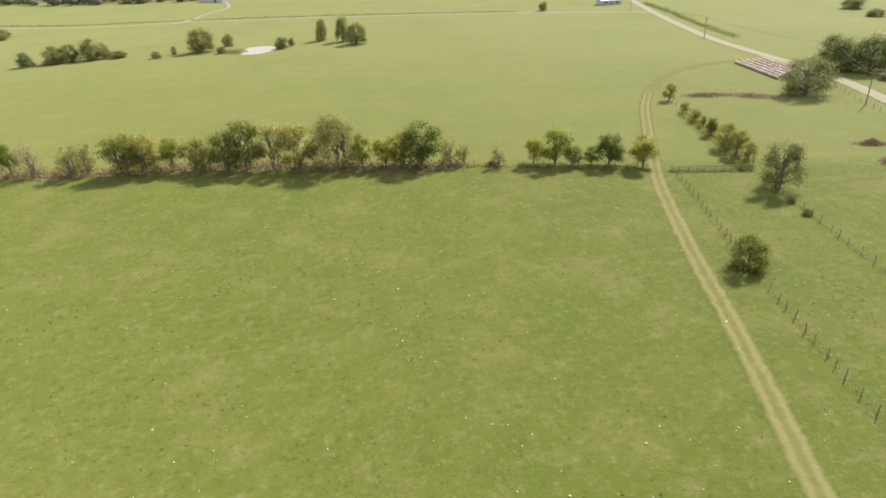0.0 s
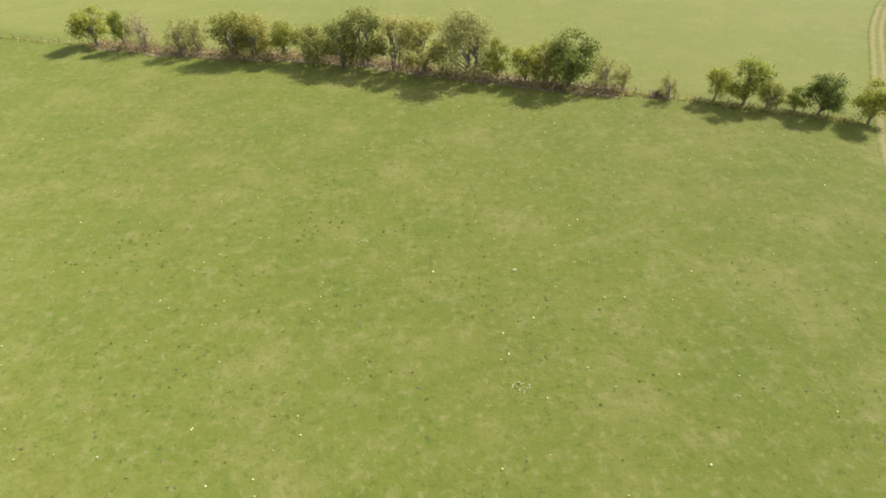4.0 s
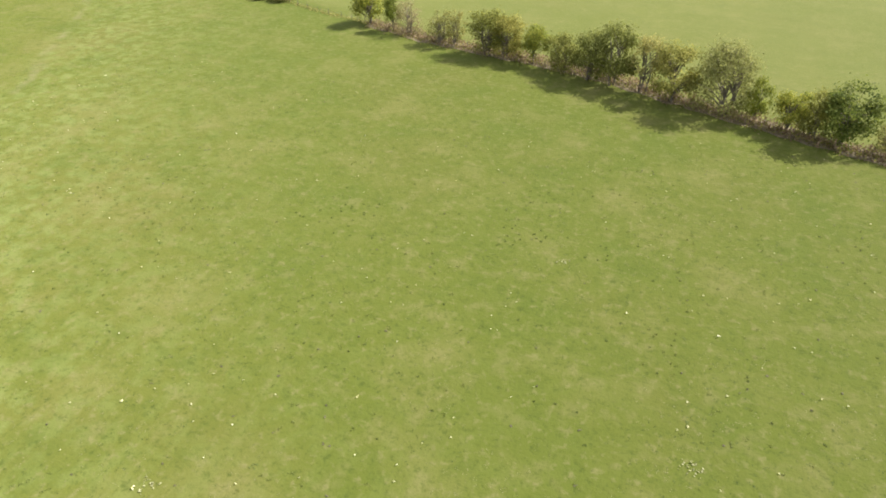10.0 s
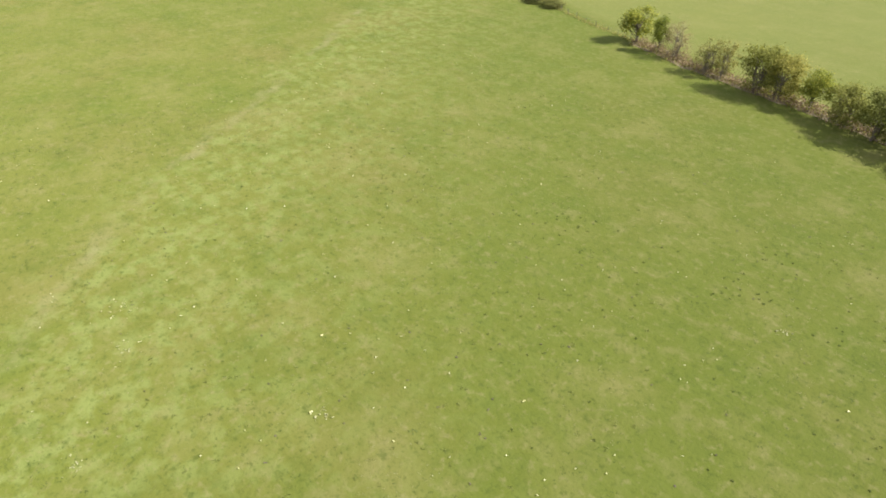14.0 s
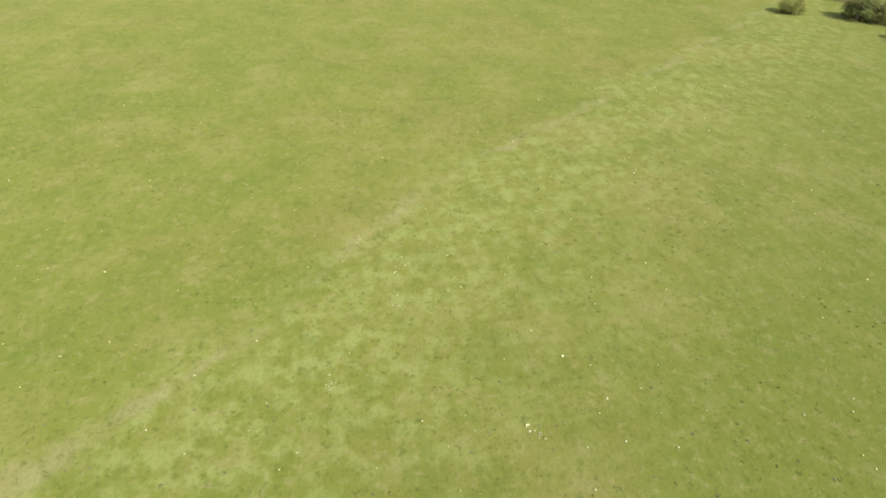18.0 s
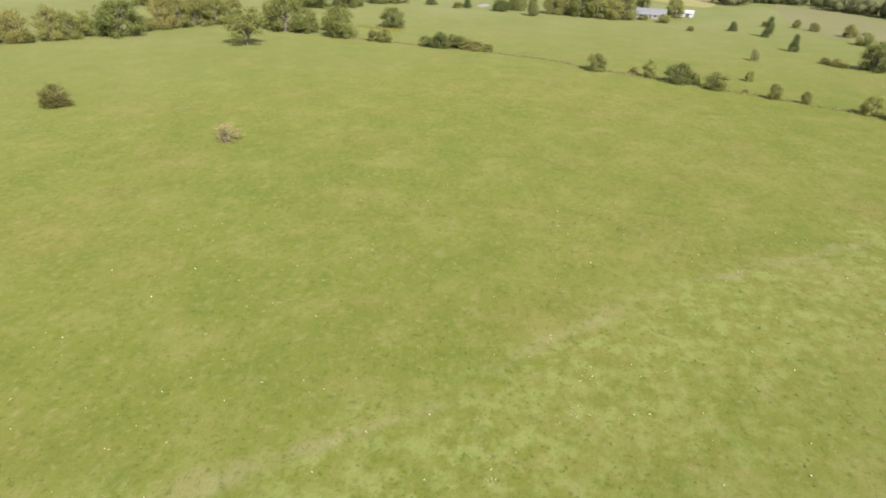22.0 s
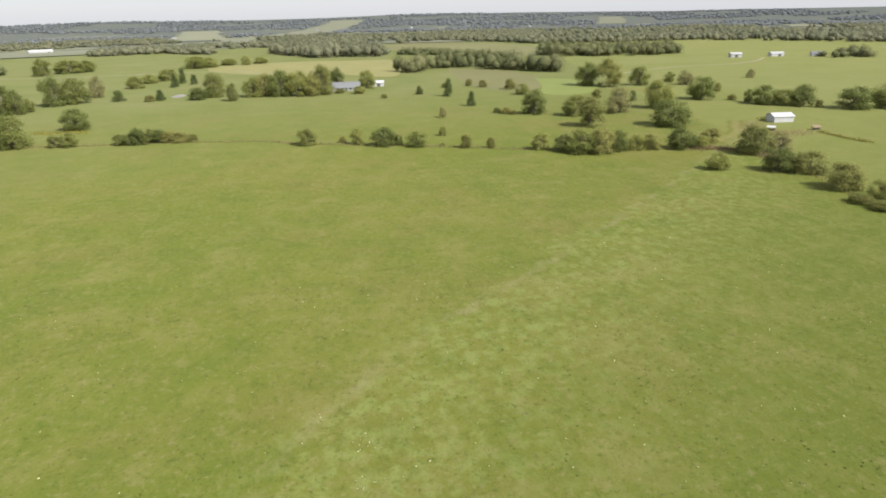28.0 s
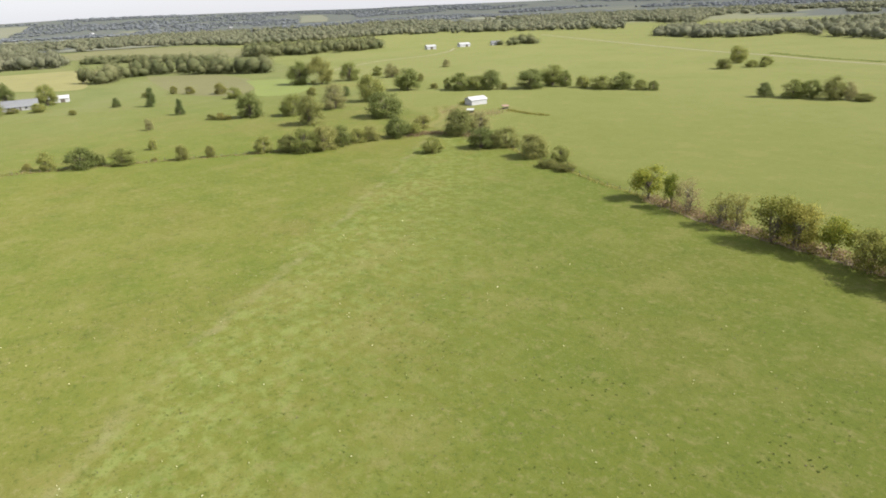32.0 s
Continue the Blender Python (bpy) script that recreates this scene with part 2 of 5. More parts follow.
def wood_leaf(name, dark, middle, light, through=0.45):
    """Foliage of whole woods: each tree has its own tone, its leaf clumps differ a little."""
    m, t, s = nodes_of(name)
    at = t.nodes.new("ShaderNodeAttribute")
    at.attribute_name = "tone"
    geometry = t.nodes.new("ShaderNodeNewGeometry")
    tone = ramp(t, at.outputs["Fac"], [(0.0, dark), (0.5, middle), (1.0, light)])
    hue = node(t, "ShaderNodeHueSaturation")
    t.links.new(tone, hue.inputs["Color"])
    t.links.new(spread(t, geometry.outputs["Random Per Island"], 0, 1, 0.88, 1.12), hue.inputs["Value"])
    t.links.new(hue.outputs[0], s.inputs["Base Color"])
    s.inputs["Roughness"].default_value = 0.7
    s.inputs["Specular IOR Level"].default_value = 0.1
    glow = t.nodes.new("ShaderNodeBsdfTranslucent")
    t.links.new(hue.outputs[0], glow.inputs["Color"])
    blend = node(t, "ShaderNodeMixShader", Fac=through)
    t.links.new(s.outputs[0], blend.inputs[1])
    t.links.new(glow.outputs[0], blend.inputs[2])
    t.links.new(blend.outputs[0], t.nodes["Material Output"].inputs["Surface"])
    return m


GRASS = grass_material()
BARK = simple("bark", (0.07, 0.055, 0.042), (0.20, 0.17, 0.135), 6.0, 0.95, relief=0.7)
PALE_BARK = simple("pale_bark", (0.095, 0.078, 0.056), (0.215, 0.182, 0.135), 6.0, 0.95, relief=0.6)
LEAF = {
    "g": leaf("green_leaves", (0.098, 0.130, 0.021), (0.198, 0.232, 0.037), (0.356, 0.356, 0.063)),
    "o": leaf("olive_leaves", (0.127, 0.138, 0.032), (0.220, 0.230, 0.053), (0.345, 0.335, 0.093)),
    "y": leaf("yellowing_leaves", (0.136, 0.140, 0.032), (0.225, 0.230, 0.051), (0.350, 0.338, 0.085)),
    "d": leaf("dark_leaves", (0.061, 0.087, 0.018), (0.114, 0.148, 0.032), (0.218, 0.246, 0.053)),
    "s": leaf("sparse_leaves", (0.171, 0.171, 0.047), (0.277, 0.267, 0.079), (0.409, 0.373, 0.130)),
    "p": leaf("bare_twigs", (0.218, 0.172, 0.078), (0.305, 0.251, 0.120), (0.391, 0.333, 0.172), 0.35),
    "w": leaf("grey_green_leaves", (0.118, 0.136, 0.041), (0.190, 0.205, 0.063), (0.259, 0.267, 0.094)),
    "c": leaf("cedar_needles", (0.045, 0.066, 0.021), (0.087, 0.114, 0.037), (0.153, 0.179, 0.059), 0.2),
    "v": leaf("light_drooping_leaves", (0.160, 0.182, 0.048), (0.245, 0.262, 0.074), (0.350, 0.350, 0.116)),
    "r": leaf("browning_bush_leaves", (0.078, 0.100, 0.026), (0.160, 0.162, 0.045), (0.330, 0.245, 0.100)),
    "b": leaf("bush_leaves", (0.124, 0.124, 0.032), (0.220, 0.214, 0.051), (0.346, 0.312, 0.087)),
}
# field trees, duller and more even in tone: distance haze is in the colour
HAZY_LEAF = {
    "g": leaf("hazy_green_leaves", (0.156, 0.181, 0.054), (0.216, 0.240, 0.074), (0.300, 0.314, 0.098)),
    "o": leaf("hazy_olive_leaves", (0.175, 0.189, 0.064), (0.243, 0.251, 0.085), (0.333, 0.329, 0.116)),
    "y": leaf("hazy_yellow_leaves", (0.192, 0.189, 0.064), (0.267, 0.255, 0.085), (0.359, 0.335, 0.116)),
    "d": leaf("hazy_dark_leaves", (0.114, 0.137, 0.045), (0.161, 0.189, 0.061), (0.240, 0.262, 0.083)),
    "s": leaf("hazy_thin_leaves", (0.207, 0.201, 0.087), (0.286, 0.275, 0.121), (0.373, 0.355, 0.161)),
    "w": leaf("hazy_grey_leaves", (0.175, 0.192, 0.074), (0.243, 0.255, 0.094), (0.333, 0.335, 0.125)),
    "b": leaf("hazy_bush_leaves", (0.169, 0.174, 0.054), (0.238, 0.238, 0.074), (0.324, 0.308, 0.100)),
}
# leaf colours step greyer and bluer with distance, aerial haze put into them
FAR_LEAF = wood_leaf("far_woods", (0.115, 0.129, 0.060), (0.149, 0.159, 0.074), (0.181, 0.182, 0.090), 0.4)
HAZY_MIDDLE_LEAF = wood_leaf("hazy_middle_woods", (0.150, 0.158, 0.100), (0.182, 0.187, 0.118), (0.220, 0.216, 0.140), 0.4)
HAZY_DISTANT_LEAF = wood_leaf("hazy_distant_woods", (0.154, 0.168, 0.182), (0.163, 0.176, 0.189), (0.178, 0.190, 0.201), 0.28)
BLADES = leaf("grass_blades", (0.105, 0.128, 0.024), (0.135, 0.152, 0.034), (0.185, 0.180, 0.064), 0.5)
PALE_TUFTS = leaf("pale_tufts", (0.180, 0.190, 0.060), (0.215, 0.218, 0.080), (0.280, 0.270, 0.125), 0.4)
DARK_TUFTS = leaf("dark_tufts", (0.046, 0.068, 0.014), (0.060, 0.084, 0.018), (0.082, 0.106, 0.024), 0.3)
WEEDS = leaf("weed_leaves", (0.110, 0.140, 0.032), (0.135, 0.165, 0.042), (0.165, 0.190, 0.058), 0.5)
DRY_BRUSH = leaf("dead_brush", (0.180, 0.126, 0.070), (0.265, 0.192, 0.110), (0.345, 0.268, 0.165), 0.4)
DARK_WEEDS = leaf("dark_weed_leaves", (0.066, 0.092, 0.018), (0.092, 0.116, 0.024), (0.125, 0.145, 0.036), 0.4)
STRAW = leaf("bleached_straw", (0.24, 0.24, 0.11), (0.34, 0.33, 0.17), (0.50, 0.48, 0.28), 0.3)
YELLOW_WEEDS = leaf("yellow_weeds", (0.14, 0.15, 0.035), (0.22, 0.20, 0.04), (0.34, 0.27, 0.05), 0.3)
FLOWERS = leaf("pale_flowers", (0.42, 0.41, 0.18), (0.60, 0.58, 0.32), (0.78, 0.77, 0.55), 0.3)
DUNG = simple("dry_dung", (0.05, 0.04, 0.025), (0.12, 0.095, 0.06), 12.0)
POST = simple("weathered_post", (0.105, 0.092, 0.07), (0.21, 0.185, 0.148), 9.0, 0.95)
WIRE = simple("galvanised_wire", (0.22, 0.21, 0.20), (0.34, 0.33, 0.32), 30.0, 0.5, 0.8)
WHITE_METAL = simple("white_metal", (0.34, 0.34, 0.35), (0.44, 0.44, 0.45), 0.8, 0.55)
GREY_ROOF = simple("grey_roof", (0.125, 0.128, 0.138), (0.185, 0.19, 0.20), 0.9, 0.6)
BROWN_ROOF = simple("rusty_roof", (0.16, 0.10, 0.07), (0.30, 0.21, 0.16), 1.2, 0.8)
DARK_WOOD = simple("dark_wood", (0.06, 0.05, 0.04), (0.14, 0.12, 0.10), 3.0, 0.9)
DARK_GLASS = simple("dark_window", (0.02, 0.022, 0.025), (0.05, 0.055, 0.06), 2.0, 0.15)
HAY = simple("hay_bale", (0.28, 0.225, 0.175), (0.48, 0.40, 0.325), 5.0, 0.95, relief=0.8)
BROWN_FIELD = simple("bare_brown_field", (0.108, 0.108, 0.034), (0.142, 0.134, 0.046), 0.08, 0.95)
LUSH_FIELD = simple("lush_field", (0.098, 0.122, 0.022), (0.128, 0.150, 0.030), 0.06, 0.95)
# greyer than the near hayfield: distance haze put into the base colour
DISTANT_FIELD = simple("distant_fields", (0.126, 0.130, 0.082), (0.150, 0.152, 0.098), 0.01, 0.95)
HAYFIELD = simple("cut_hayfield", (0.130, 0.124, 0.038), (0.180, 0.164, 0.056), 0.05, 0.95)
WATER = simple("pond_water", (0.20, 0.18, 0.15), (0.26, 0.24, 0.20), 0.1, 0.5, relief=0.05)
LITTER = simple("leaf_litter", (0.095, 0.075, 0.040), (0.175, 0.140, 0.085), 1.2, 0.95)
GREY_WALL = simple("grey_white_boards", (0.24, 0.24, 0.24), (0.34, 0.34, 0.34), 1.4, 0.8)

# ---- helpers for meshes ----
rng = np.random.default_rng(7)


def mesh_from(name, verts, faces, material):
    """A mesh from corners and faces; faces given as arrays are laid in without a loop."""
    me = bpy.data.meshes.new(name)
    blocks = [faces] if isinstance(faces, np.ndarray) else faces
    if len(blocks) and isinstance(blocks[0], np.ndarray):
        me.vertices.add(len(verts))
        me.vertices.foreach_set("co", np.asarray(verts, np.float32).ravel())
        corners = np.concatenate([b.ravel() for b in blocks]).astype(np.int32)
        sizes = np.concatenate([np.full(len(b), b.shape[1]) for b in blocks])
        me.loops.add(len(corners))
        me.loops.foreach_set("vertex_index", corners)
        me.polygons.add(len(sizes))
        me.polygons.foreach_set("loop_start", (np.cumsum(sizes) - sizes).astype(np.int32))
        me.polygons.foreach_set("use_smooth", np.zeros(len(sizes), bool))
        me.update(calc_edges=True)
    else:
        me.from_pydata([tuple(v) for v in verts], [], [tuple(f) for f in faces])
    me.materials.append(material)
    return me


def part(name, bm, material, parent, label=""):
    """Links a bmesh, or a mesh, as one mesh object under a thing or a part."""
    if isinstance(bm, bmesh.types.BMesh):
        me = bpy.data.meshes.new(name)
        bm.to_mesh(me)
        bm.free()
        me.materials.append(material)
    else:
        me = bm
    ob = new(name, me)
    ob.parent = parent
    return tagged(ob, label)


def thing(name, m, label, category, group="", kind=""):
    ob = new(name)
    ob.empty_display_size = 0.3
    ob.matrix_world = m
    return tagged(ob, label, category, group, kind)


def box(bm, x0, y0, z0, x1, y1, z1, bevel=0.0):
    made = bmesh.ops.create_cube(bm, size=1, matrix=Matrix.LocRotScale(((x0 + x1) / 2, (y0 + y1) / 2, (z0 + z1) / 2), None, (x1 - x0, y1 - y0, z1 - z0)))
    if bevel:
        edges = {e for v in made["verts"] for e in v.link_edges}
        bmesh.ops.bevel(bm, geom=list(edges), offset=bevel, segments=1, affect="EDGES")
    return bm


def tube(verts, faces, points, radii, sides=5):
    """Adds a tapering tube along points."""
    first = len(verts)
    for k, (p, r) in enumerate(zip(points, radii)):
        a = np.asarray(points[max(k - 1, 0)], float)
        b = np.asarray(points[min(k + 1, len(points) - 1)], float)
        d = (b - a) / (np.linalg.norm(b - a) + 1e-9)
        u = np.cross(d, (0.3, 0.9, 0.1) if abs(d[1]) < 0.9 else (1, 0, 0))
        u /= np.linalg.norm(u)
        v = np.cross(d, u)
        for s in range(sides):
            ang = 2 * math.pi * s / sides
            verts.append(np.asarray(p, float) + r * (math.cos(ang) * u + math.sin(ang) * v))
    for k in range(len(points) - 1):
        for s in range(sides):
            a, b = first + k * sides + s, first + k * sides + (s + 1) % sides
            faces.append((a, b, b + sides, a + sides))
    faces.append(tuple(first + (len(points) - 1) * sides + s for s in range(sides)))


def leaves(centres, size, flat=0.35, outward=None):
    """Small bent diamond leaves round the given places, turned outward where that is given, as arrays of corners and faces."""
    n = len(centres)
    normal = rng.normal(size=(n, 3)) + (0, 0, flat)
    if outward is not None:
        normal = normal * 0.55 + outward
    normal /= np.linalg.norm(normal, axis=1)[:, None]
    u = np.cross(normal, rng.normal(size=(n, 3)))
    u /= np.linalg.norm(u, axis=1)[:, None]
    v = np.cross(normal, u)
    s = (size * rng.uniform(0.55, 1.35, n))[:, None]
    fold = normal * s * 0.18
    quads = np.stack([centres - u * s, centres - v * s * 0.55 + fold, centres + u * s, centres + v * s * 0.55 + fold], 1).reshape(-1, 3)
    faces = np.arange(4 * n).reshape(n, 4)
    return quads, faces


# ---- the ground: one sheet out to the wooded hills ----
def lie(x, y):
    """The height of the land: level pasture, swells beyond the farms, wooded hills at the edge."""
    r = math.hypot(x + 60, y - 60)
    swell = min(max((r - 1100) / 900, 0), 1)
    hill = min(max((r - 2300) / 1900, 0), 1)
    hill = hill * hill * (3 - 2 * hill)
    n1 = noise.noise(Vector((x / 700, y / 700, 3.1)))
    n2 = noise.noise(Vector((x / 1500, y / 1500, 8.7)))
    way = math.degrees(math.atan2(y - 60, x + 60)) % 360
    ridge = 39 + 18 * math.exp(-(((way - 162) / 16) ** 2)) + 14 * math.exp(-(((way - 190) / 8) ** 2))
    return swell * 4 * n1 + hill * (ridge + 3 * n2 + 2 * n1)


def ground_sheet():
    rings = [0, 30, 60, 100, 150, 210, 280, 360, 450, 550, 660, 780, 900, 1020, 1150] + [1150 + 75 * k for k in range(1, 49)]
    segs = 160
    verts, faces = [(-60, 60, 0)], []
    for r in rings[1:]:
        for s in range(segs):
            a = 2 * math.pi * s / segs
            x, y = -60 + r * math.cos(a), 60 + r * math.sin(a)
            verts.append((x, y, lie(x, y)))
    for s in range(segs):
        faces.append((0, 1 + s, 1 + (s + 1) % segs))
    for k in range(len(rings) - 2):
        for s in range(segs):
            a, b = 1 + k * segs + s, 1 + k * segs + (s + 1) % segs
            faces.append((a, a + segs, b + segs, b))
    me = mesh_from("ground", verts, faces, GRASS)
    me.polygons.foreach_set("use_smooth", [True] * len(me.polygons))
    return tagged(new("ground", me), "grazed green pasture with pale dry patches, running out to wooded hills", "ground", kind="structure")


ground_sheet()


def smooth_line(points, step):
    """A rounded line through the points, with one place about every step metres."""
    pts = [np.asarray(p, float) for p in points]
    pts = [2 * pts[0] - pts[1]] + pts + [2 * pts[-1] - pts[-2]]
    line = []
    for a, b, c, d in zip(pts, pts[1:], pts[2:], pts[3:]):
        n = max(2, int(np.linalg.norm(c - b) / step))
        for k in range(n):
            s = k / n
            line.append(0.5 * (2 * b + (c - a) * s + (2 * a - 5 * b + 4 * c - d) * s**2 + (3 * b - a - 3 * c + d) * s**3))
    return line + [pts[-2]]


def strip(name, points, width, material, label, category, z=0.012, step=2.0, columns=8, ragged=0.15):
    """A road or track laid on the grass, slightly crowned, with uneven edges; it stores how far across each place lies."""
    line = smooth_line(points, step)
    verts, faces, across = [], [], []
    for k, p in enumerate(line):
        d = line[min(k + 1, len(line) - 1)] - line[max(k - 1, 0)]
        side = np.array((d[1], -d[0])) / (np.linalg.norm(d) + 1e-9)
        for c in range(columns + 1):
            f = 2 * c / columns - 1
            edge = (1 + ragged * noise.noise(Vector((p[0] * 0.4, p[1] * 0.4, f * 2)))) if abs(f) == 1 else 1
            q = p + side * f * edge * width / 2
            verts.append((q[0], q[1], z + lie(q[0], q[1]) + 0.02 * (1 - f * f)))
            across.append(f)
    for k in range(len(line) - 1):
        for c in range(columns):
            a = k * (columns + 1) + c
            faces.append((a, a + 1, a + columns + 2, a + columns + 1))
    me = mesh_from(name, verts, faces, material)
    me.attributes.new("across", "FLOAT", "POINT").data.foreach_set("value", across)
    return tagged(new(name, me), label, category, kind="structure")


def track_material(name, worn):
    """Two worn ruts of pale earth in the grass, with a grassy crown; worn: how bare they are."""
    m, t, s = nodes_of(name)
    where = position(t)
    grass, tufts, clumps = pasture(t, where)
    at = t.nodes.new("ShaderNodeAttribute")
    at.attribute_name = "across"
    away = t.nodes.new("ShaderNodeMath")
    away.operation = "ABSOLUTE"
    t.links.new(at.outputs["Fac"], away.inputs[0])
    wobble = noise_node(t, where, 0.5, 5, 0.7)
    shifted = t.nodes.new("ShaderNodeMath")
    shifted.operation = "ADD"
    t.links.new(away.outputs[0], shifted.inputs[0])
    t.links.new(spread(t, wobble, 0.25, 0.75, -0.20, 0.20), shifted.inputs[1])
    rut = ramp(t, shifted.outputs[0], [(0.0, (0.35, 0.35, 0.35)), (0.2, (0.5, 0.5, 0.5)), (0.38, (1, 1, 1)), (0.58, (0.9, 0.9, 0.9)), (0.9, (0, 0, 0))])
    earth = ramp(t, noise_node(t, where, 1.7, 5, 0.7), [(0.3, (0.168, 0.150, 0.062)), (0.7, (0.222, 0.194, 0.088))])
    bare = mix(t, 1.0, rut, (worn, worn, worn), "MULTIPLY")
    t.links.new(mix(t, bare, grass, earth), s.inputs["Base Color"])
    s.inputs["Diffuse Roughness"].default_value = 0.3
    s.inputs["Roughness"].default_value, s.inputs["Specular IOR Level"].default_value = 0.9, 0.05
    bump(t, s, wobble, 0.5, 0.1)
    return m


def road_material():
    m, t, s = nodes_of("gravel_road")
    where = position(t)
    grass, tufts, clumps = pasture(t, where)
    at = t.nodes.new("ShaderNodeAttribute")
    at.attribute_name = "across"
    away = t.nodes.new("ShaderNodeMath")
    away.operation = "ABSOLUTE"
    t.links.new(at.outputs["Fac"], away.inputs[0])
    stones = ramp(t, noise_node(t, where, 0.8, 6, 0.75), [(0.3, (0.205, 0.186, 0.122)), (0.7, (0.285, 0.258, 0.180))])
    shifted = t.nodes.new("ShaderNodeMath")
    shifted.operation = "ADD"
    t.links.new(away.outputs[0], shifted.inputs[0])
    t.links.new(spread(t, noise_node(t, where, 0.35, 4), 0.25, 0.75, -0.15, 0.15), shifted.inputs[1])
    t.links.new(mix(t, spread(t, shifted.outputs[0], 0.72, 0.92), stones, grass), s.inputs["Base Color"])
    s.inputs["Diffuse Roughness"].default_value = 0.3
    s.inputs["Roughness"].default_value, s.inputs["Specular IOR Level"].default_value = 0.9, 0.05
    bump(t, s, noise_node(t, where, 6.0), 0.4, 0.03)
    return m


TRACK, LANE, FAINT, ROAD = track_material("rutted_track", 0.85), track_material("grassy_ruts", 0.55), track_material("faint_ruts", 0.28), road_material()
strip("track", [(33.0, -12), (38.7, 5.9), (42.7, 16.2), (49.0, 32.6), (55.6, 50.8), (63.0, 69.9), (70.3, 86.9), (83.6, 113.0), (97.4, 138.6), (108, 155)], 3.5, TRACK, "rutted farm track of pale earth through green pasture", "track", step=1.2)
strip("lane", [(108.1, 155.2), (112.8, 160.7), (131.2, 178.0), (151.5, 187.0), (172, 189)], 3.3, LANE, "faint grassy ruts curving from the track to the road", "track", step=1.2)
strip("road", [(300, 560), (245.3, 409.7), (211.0, 310.2), (190.0, 239.6), (183.5, 204.9), (178.8, 173.5), (172.3, 144.7), (162.4, 115.6), (150, 82), (120, 10)], 6.2, ROAD, "pale gravel road between verges and trees", "road", z=0.05)
strip("far_road", [(-620, 760), (-306.8, 577.2), (-217, 535), (-157, 502), (-109, 485), (-73.7, 481), (-1.2, 458.4), (74.6, 427), (144.5, 393), (209.3, 354), (222, 345)], 5.0, ROAD, "pale gravel county road across the far pasture", "road", z=0.04)
strip("driveway", [(-78, 476), (-70, 483), (-66, 496)], 9.0, ROAD, "wide pale gravel mouth of a driveway", "road", z=0.10)
strip("driveway", [(-66, 492), (-59.6, 528.5), (-45.0, 580.4), (-50, 640)], 4.2, ROAD, "pale gravel driveway leading to a far farm", "road", z=0.07)

strip("lane", [(-740, -270), (-731, -250), (-708, -185), (-700, -100), (-697, -19), (-655, 14), (-597, 53), (-560, 80)], 4.0, ROAD, "pale dirt lane along the tan hayfield", "road", z=0.09, step=6.0)
strip("lane", [(-470, 300), (-491, 340), (-505, 390), (-503, 434), (-520, 480), (-552, 520)], 3.6, ROAD, "pale dirt lane leading to white farm sheds", "road", z=0.06, step=5.0)
strip("bare_ground", [(-378, 232), (-366, 244), (-354, 258)], 9.0, TRACK, "bare reddish-brown ground between trees", "bare ground", z=0.06, ragged=0.5)
strip("lane", [(91, 76), (97, 74), (105, 72.5), (114, 71.5), (128, 71)], 3.2, FAINT, "faint grassy ruts across the small paddock", "track", z=0.014, step=1.2)

# ---- trees and bushes ----
SHAPES = {
    # kind: leaves, leaf size, where the crown begins, clumps, clump spread, trunks, bark
    "g": (4400, 0.19, 0.22, 38, 0.145, 1, BARK), "o": (4600, 0.19, 0.13, 40, 0.15, 2, PALE_BARK), "y": (4600, 0.19, 0.13, 40, 0.15, 2, PALE_BARK),
    "d": (5000, 0.20, 0.14, 42, 0.15, 1, BARK), "s": (2300, 0.17, 0.18, 36, 0.12, 3, PALE_BARK), "p": (2600, 0.13, 0.06, 40, 0.16, 3, PALE_BARK),
    "v": (4200, 0.17, 0.17, 44, 0.12, 1, PALE_BARK), "r": (6800, 0.17, 0.0, 34, 0.13, 4, BARK),
    "w": (7500, 0.135, 0.08, 50, 0.14, 2, PALE_BARK), "c": (6000, 0.17, 0.0, 60, 0.17, 1, BARK), "b": (2200, 0.24, 0.02, 26, 0.22, 4, BARK),
}
FULL = {"g", "o", "y", "d", "s", "b", "w", "r"}
NAMES = {
    "g": ("tree", "broad-crowned tree with fresh green leaves"), "o": ("tree", "olive-green broadleaf tree with an uneven crown"),
    "y": ("tree", "tree with yellowing leaves and an uneven crown"), "d": ("tree", "dense dark green tree"),
    "s": ("tree", "thin-leaved tree with pale bare limbs showing"), "p": ("tree", "nearly bare greyish-pink tree of fine twigs"),
    "w": ("tree", "tall grey-green tree with a feathery crown"), "c": ("cedar_tree", "dark green pointed cedar"), "b": ("bush", "low olive-green bush"),
    "v": ("tree", "light yellow-green drooping tree"), "r": ("bush", "dark green bush turning brown"),
}
models = {}


